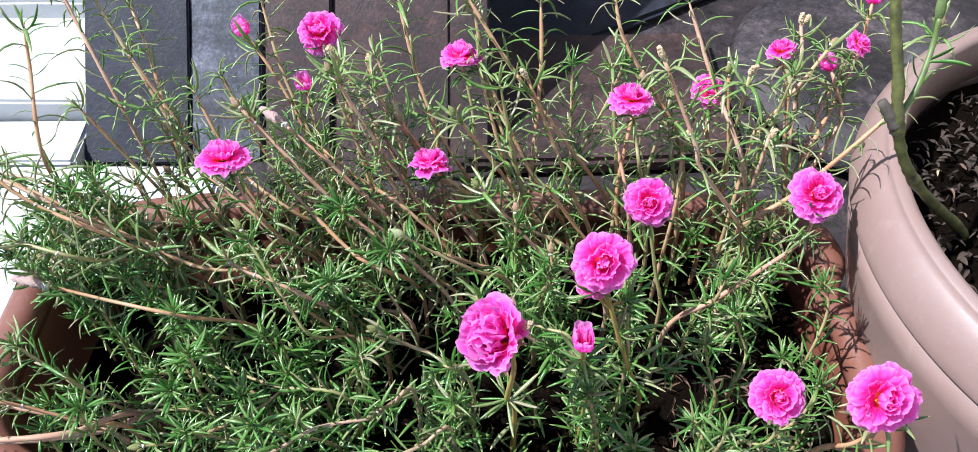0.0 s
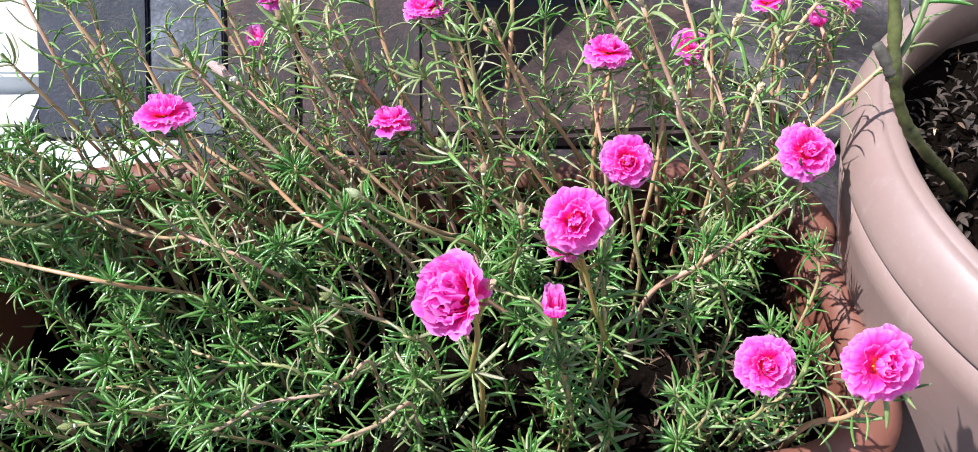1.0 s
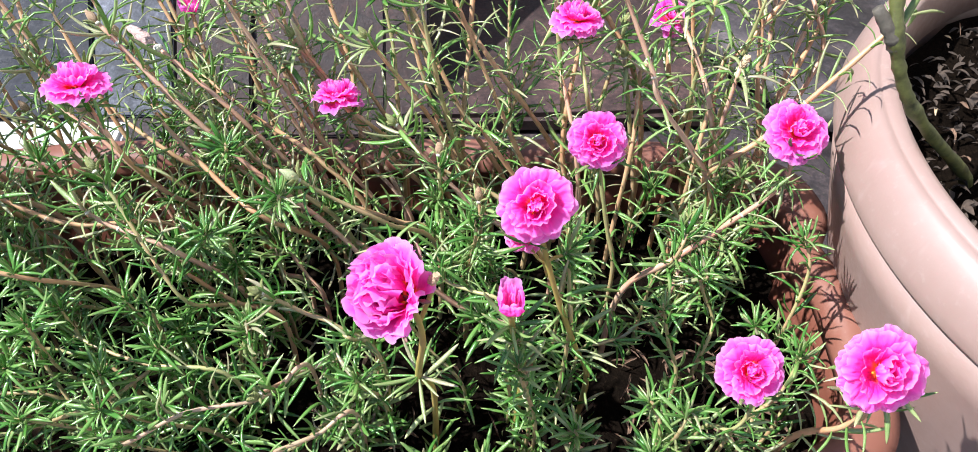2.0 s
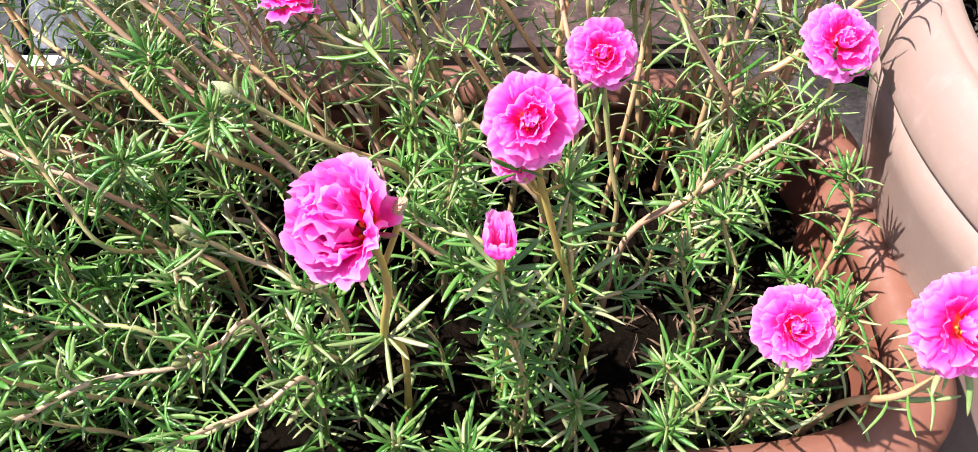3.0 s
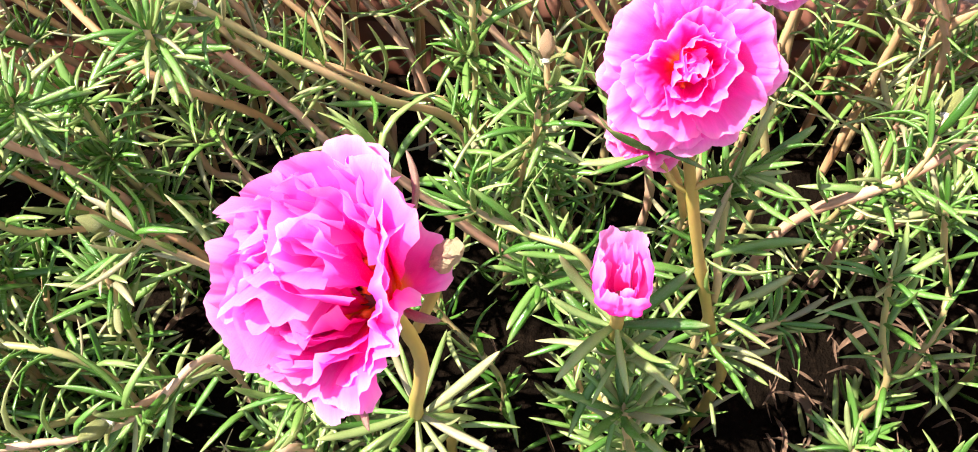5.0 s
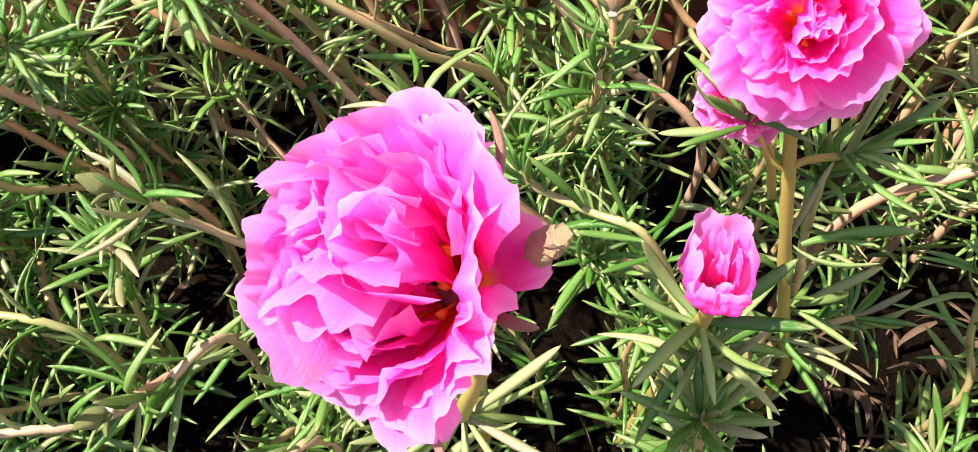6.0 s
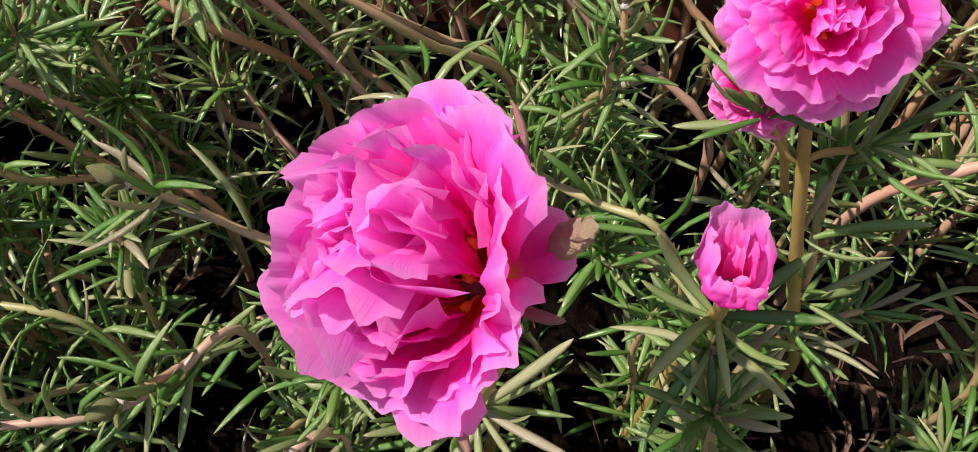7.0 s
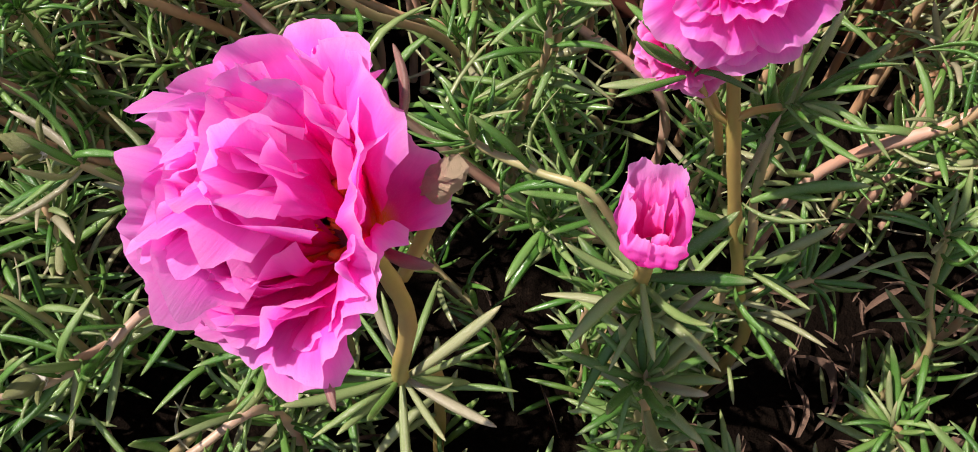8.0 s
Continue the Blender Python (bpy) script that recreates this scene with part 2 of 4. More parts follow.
def lathe(profile, n=96, squash=None):
    """A closed profile of (r, z) turned round z; squash(angle) -> (x, y) of the unit outline."""
    verts, faces, k = [], [], len(profile)
    for i in range(n):
        a = 2 * math.pi * i / n
        ux, uy = squash(a) if squash else (math.cos(a), math.sin(a))
        for r, z in profile:
            verts.append((r[0] * ux, r[1] * uy, z) if isinstance(r, tuple) else (r * ux, r * uy, z))
    for i in range(n):
        j = (i + 1) % n
        for q in range(k):
            w = (q + 1) % k
            faces.append((i * k + q, j * k + q, j * k + w, i * k + w))
    return verts, faces


# ---- leaf shapes: fleshy needles along +x, bending up or down ----
def leaf_shape(bend, fat, wave, sway=0.0):
    stops = ((0.0, 0.42), (0.12, 0.68), (0.35, 1.0), (0.58, 1.12), (0.74, 1.02), (0.88, 0.74), (0.96, 0.40), (1.0, 0.06))
    sides = 6
    verts, faces, uvs = [], [], []
    for i, (f, w) in enumerate(stops):
        r = 0.88 * fat * w
        x, z = f * (1 - abs(bend) * 0.12 * f), bend * f * f + wave * math.sin(f * math.pi)
        for k in range(sides):
            a = 2 * math.pi * k / sides
            verts.append((x, r * math.cos(a) + sway * f * f, z + 0.6 * r * math.sin(a)))
            uvs.append((f, k / sides))
        if i:
            b = (i - 1) * sides
            for k in range(sides):
                l = (k + 1) % sides
                faces.append((b + k, b + l, b + sides + l, b + sides + k))
    faces.append(tuple(range(sides))[::-1])
    faces.append(tuple(range((len(stops) - 1) * sides, len(stops) * sides)))
    return verts, faces, uvs


SHAPES = [leaf_shape(b, f, w, q) for b, f, w, q in ((0.12, 0.066, 0.02, 0.06), (0.3, 0.062, 0.0, -0.1), (-0.22, 0.064, 0.06, 0.12), (0.45, 0.060, -0.03, 0.06), (-0.45, 0.060, 0.10, -0.08), (0.08, 0.072, 0.03, -0.05), (0.34, 0.064, 0.04, 0.18), (-0.34, 0.058, 0.05, -0.2), (0.6, 0.057, -0.04, 0.1), (-0.6, 0.056, 0.16, 0.1))]
LEAVES = {key: [mesh_of("needle_leaf", *s[:2], mat, uvs=s[2]) for s in SHAPES] for key, mat in (("green", LEAF_GREEN), ("olive", LEAF_OLIVE))}
CURVED = (1, 3, 4, 6, 7, 8, 9, 9, 4)   # the bent ones, for leggy stems
SHAPE_ARRAYS = [(np.array(s[0]), s[1], s[2]) for s in SHAPES]


def leaf_pose(at, ahead, turn, spread, length, fat):
    """A leaf that leaves the axis 'ahead' at the angle spread, turned round it."""
    side = ahead.orthogonal().normalized()
    other = ahead.cross(side)
    out = side * math.cos(turn) + other * math.sin(turn)
    x = (ahead * math.cos(spread) + out * math.sin(spread)).normalized()
    z = (ahead - x * ahead.dot(x)).normalized()
    y = z.cross(x)
    m = Matrix((x, y, z)).transposed().to_4x4()
    return Matrix.Translation(at) @ m @ Matrix.Diagonal((length, length * fat, length * fat, 1))


def leaf_plan(line, kind, end, rng, few=1.0):
    """Poses of all the leaves of a shoot."""
    lengths = [0.0]
    for a, b in zip(line, line[1:]):
        lengths.append(lengths[-1] + (b - a).length)
    total = lengths[-1]
    plan, turn, over = [], rng.uniform(0, 6.28), False

    def place(s):
        for i in range(len(line) - 1):
            if lengths[i + 1] >= s:
                f = (s - lengths[i]) / max(1e-6, lengths[i + 1] - lengths[i])
                return line[i].lerp(line[i + 1], f), (line[i + 1] - line[i]).normalized()
        return line[-1].copy(), (line[-1] - line[-2]).normalized()

    step = {"leg": 0.0046, "green": 0.0030, "bloom": 0.0055, "pale": 0.0024, "comb": 0.0050, "bare": 0.014, "scape": 0.013}[kind] / few
    size = {"leg": 0.028, "green": 0.0210, "bloom": 0.022, "pale": 0.0225, "comb": 0.0225, "bare": 0.014, "scape": 0.021}[kind]
    s = total * {"leg": 0.30, "green": 0.12, "bloom": 0.05, "pale": 0.12, "comb": 0.18, "bare": 0.2, "scape": 0.25}[kind]
    if kind == "leg" and line[-1].y > 0.56:   # the tall ones at the back are bare below
        s, step = total * 0.48, step * 1.15
    stop = total * (0.42 if kind == "bloom" else 0.97)
    while s < stop:
        at, ahead = place(s)
        turn += 2.4 + rng.uniform(-0.5, 0.5)
        f = s / total
        spread = radians(rng.uniform(48, 88) if kind != "green" else rng.uniform(38, 72))
        if kind == "leg" and f < 0.5:
            spread = radians(rng.uniform(60, 115))
        if kind == "comb":   # in two rows, over and under a lying stem
            over = not over
            side = ahead.orthogonal().normalized()
            turn = math.atan2(ahead.cross(side).z, side.z) + (0 if over else math.pi) + rng.uniform(-0.75, 0.75)
            spread = radians(rng.uniform(50, 80) if over else rng.uniform(28, 62))
        plan.append(leaf_pose(at, ahead, turn, spread, size * rng.uniform(0.55, 1.25), rng.uniform(0.8, 1.15) * (0.70 if kind == "leg" else 0.92)))
        s += step * rng.uniform(0.5, 1.5)
    tip, ahead = line[-1], (line[-1] - line[-2]).normalized()
    count = 0 if kind == "bloom" and end == "flower" else {"tuft": 8 if kind == "leg" else 13, "rosette": 19, "bud": 8, "seed": 7, "faded": 5, "halfbud": 8, "flower": 8}[end]
    if end == "rosette":
        ahead = (ahead + Vector((0, -0.2, 0.6))).normalized()
    low = 0.004 if end in ("tuft", "rosette") else 0.012 if end in ("flower", "halfbud") else 0.008
    for k in range(count):
        f = k / count
        turn += 2.4
        spread = radians(80 - 58 * f if end in ("tuft", "rosette") else rng.uniform(75, 108) if end == "flower" else rng.uniform(55, 85))
        plan.append(leaf_pose(tip - ahead * (low + 0.004 * (1 - f)), ahead, turn, spread + rng.uniform(-0.15, 0.15), size * rng.uniform(0.75, 1.15) * (1 - 0.4 * f if end in ("tuft", "rosette") else 1), rng.uniform(0.85, 1.15)))
    return plan


def joined_leaves(plan, material, rng, kinds):
    verts, faces, uvs, base = [], [], [], 0
    for m in plan:
        v, f, u = SHAPE_ARRAYS[rng.choice(kinds)]
        a = np.array(m)
        verts.append(v @ a[:3, :3].T + a[:3, 3])
        faces.extend([tuple(i + base for i in q) for q in f])
        uvs.extend(u)
        base += len(v)
    return mesh_of("leaves", np.concatenate(verts).tolist(), faces, material, uvs=uvs)


# ---- flowers ----
def petal_shape(seed, cup, curl, crimp, notch, width=1.0, nu=15, nv=41):
    """A broad fan-shaped petal along +x, one long, its upper side to +z: cupped, pleated along its rays, its edge frilled."""
    rng = random.Random(seed)
    ph = [rng.uniform(0, 6.28) for _ in range(8)]
    verts, faces, uvs = [], [], []
    for i in range(nu):
        f = (i / (nu - 1)) ** 0.85
        for j in range(nv):
            g = 2 * j / (nv - 1) - 1
            far = 0.50 + 0.50 * math.cos(g * math.pi / 2) ** 0.7 - notch * math.exp(-((g - 0.1 * math.sin(ph[0])) / 0.22) ** 2)
            far += 0.05 * noise.noise(Vector((2.6 * g, seed, 0.5))) + 0.030 * noise.noise(Vector((7.0 * g, seed, 4.5))) + 0.012 * noise.noise(Vector((22.0 * g, seed, 8.5)))
            x = far * f
            y = width * 0.5 * math.copysign(abs(math.sin(g * math.pi / 2)) ** 0.92, g) * (0.08 + 0.92 * f ** 0.82)
            z = cup * 0.5 * f * f + 0.20 * cup * g * g * f ** 1.2 + curl * max(0.0, f - 0.55) ** 2 * 2.2
            z += crimp * f ** 1.6 * (0.75 * math.sin(4.6 * g + ph[1]) + 0.42 * math.sin(9.0 * g + ph[2] + 1.4 * f))
            z += crimp * f ** 6 * (0.75 * math.sin(11 * g + ph[3]) + 0.34 * math.sin(19 * g + ph[4]))
            z += f * (0.085 * noise.noise(Vector((2.4 * f, 2.0 * g, seed))) + 0.075 * noise.noise(Vector((5.5 * f, 6.5 * g, seed + 40))) + 0.022 * noise.noise(Vector((11 * f, 15 * g, seed + 80))))
            verts.append((x, y, z))
            uvs.append((f, j / (nv - 1)))
    for i in range(nu - 1):
        for j in range(nv - 1):
            a = i * nv + j
            faces.append((a, a + nv, a + nv + 1, a + 1))
    return verts, faces, uvs


PETALS = {}
for key, mat in (("pink", PETAL), ("magenta", PETAL_DEEP)):
    PETALS[key] = {
        "outer": [mesh_of("petal", *q[:2], mat, uvs=q[2]) for q in (petal_shape(11 + k, 0.10, -0.35, 0.035, 0.08, 1.16) for k in range(6))],
        "middle": [mesh_of("petal", *q[:2], mat, uvs=q[2]) for q in (petal_shape(31 + k, 0.26, 0.10, 0.055, 0.05, 1.06) for k in range(6))],
        "inner": [mesh_of("petal", *q[:2], mat, uvs=q[2]) for q in (petal_shape(51 + k, 0.42, 0.45, 0.070, 0.04, 0.92) for k in range(6))],
        "heart": [mesh_of("petal", *q[:2], mat, uvs=q[2]) for q in (petal_shape(71 + k, 0.55, 0.70, 0.090, 0.06, 0.76) for k in range(6))],
    }


def bud_data(n=9, sides=8, twist=0.0, fat=0.3, tip=0.05, crumple=0.0, rng=None):
    """A pointed egg along +z, one long."""
    verts, faces = [], []
    for i in range(n):
        f = i / (n - 1)
        r = fat * (math.sin(math.pi * (0.12 + 0.86 * f) ** 0.85)) + tip * f
        for k in range(sides):
            a = 2 * math.pi * k / sides + twist * f
            rr = max(0.01, r) * (1 + (rng.uniform(-crumple, crumple) if rng else 0) + 0.08 * math.cos(2 * a))
            verts.append((rr * math.cos(a), rr * math.sin(a), f + (rng.uniform(-crumple, crumple) * 0.15 if rng else 0)))
        if i:
            b = (i - 1) * sides
            for k in range(sides):
                l = (k + 1) % sides
                faces.append((b + k, b + l, b + sides + l, b + sides + k))
    faces.append(tuple(range(sides))[::-1])
    faces.append(tuple(range((n - 1) * sides, n * sides)))
    return verts, faces


def axis_pose(at, axis, spin=0.0):
    """+z along axis."""
    return Matrix.Translation(at) @ Vector(axis).normalized().to_track_quat("Z", "Y").to_matrix().to_4x4() @ Matrix.Rotation(spin, 4, "Z")


def ring_pose(turn, lean, length, lift, wide=1.0, twist=0.0):
    """A petal at the angle turn round +z, leaning out by lean degrees from +z, twisted about its own length."""
    return Matrix.Rotation(turn, 4, "Z") @ Matrix.Translation((0.0012, 0, lift)) @ Matrix.Rotation(-radians(90 - lean), 4, "Y") @ Matrix.Rotation(twist, 4, "X") @ Matrix.Diagonal((length, length * wide, length, 1))


CUP = mesh_of("cup", *bud_data(7, 10, 0, 0.34, 0.22), SEPAL)
SEPAL_MESH = mesh_of("sepal", *leaf_shape(-0.25, 0.12, 0.03)[:2], SEPAL)
STAMEN_MESH = mesh_of("stamen", *tube_data(spline([(0, 0, 0), (0.05, 0, 0.5), (0.2, 0, 1)], 4), lambda f: 0.05 + (0.09 if f > 0.85 else 0), 5), STAMEN)


# rings of a bloom: petal shape, count, lean from the axis in degrees, length, lift
BLOOM = (("outer", 5, 86, 1.0, 0.0), ("outer", 6, 76, 0.97, 0.0008), ("outer", 6, 65, 0.90, 0.0012), ("middle", 5, 53, 0.78, 0.0018), ("inner", 4, 40, 0.64, 0.0022), ("heart", 4, 24, 0.50, 0.0022))
FULL_BLOOM = (("outer", 6, 61, 1.0, 0.0), ("outer", 6, 57, 0.99, 0.0006), ("middle", 10, 52, 0.99, 0.0010), ("middle", 12, 46, 0.97, 0.0016), ("middle", 13, 39, 0.96, 0.0022), ("inner", 15, 31, 0.95, 0.0026), ("inner", 15, 22, 0.92, 0.0028), ("heart", 13, 12, 0.89, 0.0028))


def flower(parent, at, axis, width, colour, rng, full=1.0, gape=None):
    """A double bloom: a cup that carries rings of petals, two sepals and a few stamens. gape: the side to which the heart opens."""
    pose_at = axis_pose(at, axis, rng.uniform(0, 6))
    spin = pose_at.to_3x3()
    base = under("flower", CUP, parent, pose_at @ Matrix.Diagonal((width * 0.13, width * 0.13, width * 0.13, 1)), "double pink bloom with ruffled petals")
    q = 1 / (width * 0.13)
    fit = Matrix.Diagonal((q, q, q, 1))
    r = width * (0.53 if gape else 0.455)
    turn = rng.uniform(0, 6)
    for shape, count, lean, size, lift in (FULL_BLOOM if gape else BLOOM):
        count = max(3, round(count * full))
        wild = 0.12 if shape == "outer" else 0.28 if shape == "middle" else 0.5
        for k in range(count):
            turn += 2 * math.pi / count * rng.uniform(0.8, 1.2)
            tip = lean + rng.uniform(-6, 6) * (1.0 if gape and lean > 50 else 1.8)
            long = r * size * rng.uniform(0.90, 1.08)
            if gape:
                out = spin @ Vector((math.cos(turn), math.sin(turn), 0))
                open_by = out.dot(Vector(gape).normalized())
                if open_by > (0.08 if lean < 34 else 0.3 if lean < 56 else 2):
                    continue
                down = -0.866 * out.y - 0.5 * out.z
                tip = min(tip + max(0.0, open_by) * 25, max(tip, 64)) - (26 if shape == "outer" else 12) * max(0.0, out.x) * (lean > 40)
                long *= (1 - max(0.0, down) * (0.34 if out.x > 0.05 else 0.19)) * (1 - 0.35 * max(0.0, out.x))
            under("petal", rng.choice(PETALS[colour][shape]), base, fit @ ring_pose(turn, tip, long, lift, rng.uniform(0.88, 1.12) * (0.86 if not gape else 1.0 if lean > 45 else 0.78), rng.uniform(-wild, wild)))
        turn += 0.5
    tall = 0.21 if gape else 0.19
    for k in range(26 if gape else 9):
        m = Matrix.Rotation(k * 2.4, 4, "Z") @ Matrix.Rotation(rng.uniform(0.1, 0.6), 4, "Y") @ Matrix.Diagonal((width * 0.10, width * 0.10, width * tall * rng.uniform(0.8, 1.1), 1))
        under("stamen", STAMEN_MESH, base, fit @ m, "orange stamen")
    if gape:   # one petal stands out behind the rest
        out = spin.inverted() @ Vector((0.86, 0.42, 0.30))
        under("petal", PETALS[colour]["outer"][2], base, fit @ ring_pose(math.atan2(out.y, out.x), 88, r * 0.52, 0.001, 1.0, 0.5))
    else:
        for k in (0, 1):
            m = Matrix.Rotation(k * math.pi + rng.uniform(0, 0.6), 4, "Z") @ ring_pose(0, 108, width * 0.16, -0.002)
            under("sepal", SEPAL_MESH, base, fit @ m, "dark purple-brown sepal")
    return base


SCALE_MESH = mesh_of("sepal", *leaf_shape(-0.2, 0.16, 0.05)[:2], BUD_GREEN)
BUD_MESH = mesh_of("bud", *bud_data(10, 8, 0.5, 0.30, 0.04), BUD_GREEN)
BUD_PALE_MESH = mesh_of("bud", *bud_data(10, 8, 0.5, 0.30, 0.04), BUD_PALE)
BUD_TAN_MESH = mesh_of("bud", *bud_data(10, 8, 0.5, 0.30, 0.04), BUD_TAN)
SEED_MESH = mesh_of("seed_head", *bud_data(14, 15, 0.9, 0.26, 0.22, 0.24, random.Random(4)), DRY, smooth=False)
FADED_MESH = mesh_of("faded_flower", *bud_data(12, 11, 1.4, 0.24, 0.16, 0.2, random.Random(6)), FADED)
FLUFF_MESH = mesh_of("fluff", *bud_data(7, 10, 0.3, 0.5, 0.0, 0.3, random.Random(9)), FLUFF)


def cup_petal(seed, middle, span, radius, high, deep=0.28):
    """A petal standing round +z as part of a boxy cup, creased, with a rolled uneven lip."""
    nu, nv, verts, faces, uvs = 14, 29, [], [], []
    for i in range(nu):
        f = i / (nu - 1)
        for j in range(nv):
            g = 2 * j / (nv - 1) - 1
            a = middle + g * span * (0.6 + 0.4 * math.sin(math.pi * 0.5 * min(1.0, 0.25 + f * 1.4)))
            box = (abs(math.cos(a)) ** 3.4 + abs(math.sin(a)) ** 3.4) ** (-1 / 3.4)
            crease = 0.24 * noise.noise(Vector((1.7 * a, 2.2 * f, seed))) + 0.16 * noise.noise(Vector((3.4 * a, 5.0 * f, seed + 9)))
            swell = 0.42 + 0.58 * math.sin(math.pi * 0.5 * min(1.0, f * 2.4))
            r = radius * box * swell * (1 + crease) - 0.10 * radius * max(0.0, f - 0.8) / 0.2 + 0.03 * g
            top = high * (1 - 0.10 * abs(g) ** 4 + 0.09 * noise.noise(Vector((2.8 * g, seed, 3))) + 0.05 * noise.noise(Vector((9 * g, seed, 6))))
            verts.append((r * math.cos(a), r * math.sin(a), f * top))
            uvs.append((deep + (1 - deep) * f ** 0.6, j / (nv - 1)))
    for i in range(nu - 1):
        for j in range(nv - 1):
            a = i * nv + j
            faces.append((a, a + nv, a + nv + 1, a + 1))
    return verts, faces, uvs


# (middle of the petal, half its span, radius, height, colour at the foot): +y is the back of the cup
CUP_PETALS = [(1.57, 1.05, 0.35, 1.00, 0.58), (0.10, 0.85, 0.34, 0.86, 0.46), (3.05, 0.80, 0.34, 0.82, 0.46), (-1.25, 0.75, 0.31, 0.36, 0.40), (-2.30, 0.60, 0.31, 0.44, 0.40)]
CUP_FOLDS = [(1.75, 0.80, 0.25, 0.84, 0.30), (0.20, 0.70, 0.22, 0.70, 0.26), (2.90, 0.75, 0.23, 0.62, 0.26), (-1.00, 0.80, 0.16, 0.40, 0.26), (1.20, 0.90, 0.13, 0.58, 0.26)]
CUPPED = [mesh_of("petal", *q[:2], mat, uvs=q[2]) for mat, q in [(PETAL, cup_petal(3.3 + 2 * k, *c)) for k, c in enumerate(CUP_PETALS)] + [(PETAL_DEEP, cup_petal(23.7 + 2 * k, *c)) for k, c in enumerate(CUP_FOLDS)]]


def half_open(parent, at, axis, length, rng):
    """A bud that has just opened: a boxy cup of crumpled petals, high at the back, round a deep hollow."""
    up = Vector(axis).normalized()
    stand = Matrix.Translation(at) @ Vector((0, 0, 1)).rotation_difference(up).to_matrix().to_4x4()
    base = under("half_open_bud", CUP, parent, stand @ Matrix.Diagonal((length * 0.26, length * 0.26, length * 0.24, 1)), "crumpled pink petals round a deep magenta hollow")
    fit = Matrix.Diagonal((1 / (length * 0.26), 1 / (length * 0.26), 1 / (length * 0.24), 1))
    for me in CUPPED:
        under("petal", me, base, fit @ Matrix.Rotation(rng.uniform(-0.08, 0.08), 4, "Z") @ Matrix.Diagonal((length, length, length * rng.uniform(0.96, 1.03), 1)))
    return base


# ---- the long planter ----
CX, CY, HX, HY, RIM = -0.0440, 0.4530, 0.3510, 0.161, 0.168


def outline(power, left=None, notch=0.0):
    """A unit outline: rounded corners, softer at the left end; a notch pinches the right end."""
    def unit(a):
        c, d = math.cos(a), math.sin(a)
        p = left if left and c < 0 else power
        x, y = math.copysign(abs(c) ** (2 / p), c), math.copysign(abs(d) ** (2 / p), d)
        return (x - notch * math.exp(-((y - 0.24) / 0.13) ** 2) if c > 0 else x, y)
    return unit


def planter():
    thing = tagged(new("planter"), "long terracotta-coloured plastic planter with a rolled rim, scuffed, on the floor", "planter")
    thing.location = (CX, CY, 0)
    g = lambda d: (HX - d, HY - d)
    body = [(g(0.050), 0.0), (g(0.030), 0.10), (g(0.022), RIM - 0.03), (g(0.021), RIM - 0.012), (g(0.026), RIM - 0.012), (g(0.029), RIM - 0.04), (g(0.036), 0.10), (g(0.060), 0.008), (g(0.30 * 0.5), 0.008), (g(0.15), 0.0)]
    rim = [(g(0.022), RIM - 0.020), (g(0.006), RIM - 0.022), (g(0.000), RIM - 0.014), (g(0.001), RIM - 0.005), (g(0.008), RIM), (g(0.018), RIM + 0.001), (g(0.026), RIM - 0.003), (g(0.030), RIM - 0.012), (g(0.030), RIM - 0.020)]
    under("body", mesh_of("body", *lathe(body, 240, outline(5.5, 4.4, 0.045)), TROUGH), thing)
    under("rim", mesh_of("rim", *lathe(rim, 240, outline(5.5, 4.4, 0.045)), TROUGH_RIM), thing, label="rolled rim, scuffed, with sunlit paleness put into its colour")
    return thing


def soil_sheet(name, label, cx, cy, hx, hy, z, unit, seed, lump=0.006, slope=0.0):
    """Lumpy soil that fills a vessel."""
    verts, faces, rings, n = [(0, 0, slope)], [], 22, 72
    for i in range(1, rings + 1):
        f = i / rings
        for k in range(n):
            ux, uy = unit(2 * math.pi * k / n)
            p = Vector((ux * hx * f, uy * hy * f, 0))
            q = (p + Vector((seed, 0, 0)))
            p.z = lump * (noise.noise(q * 22) + 0.7 * noise.noise(q * 60) + 0.4 * noise.noise(q * 140)) + slope * min(1.0, max(0.0, (p.x + 0.22) / 0.15))
            verts.append(p)
    for k in range(n):
        faces.append((0, 1 + k, 1 + (k + 1) % n))
    for i in range(rings - 1):
        for k in range(n):
            a, b = 1 + i * n + k, 1 + i * n + (k + 1) % n
            faces.append((a, a + n, b + n, b))
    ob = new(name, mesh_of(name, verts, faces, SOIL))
    ob.location = (cx, cy, z)
    return tagged(ob, label, "soil", kind="stuff")


# ---- the round pot ----
PX, PY, PZ = 0.54, 0.454, 0.297


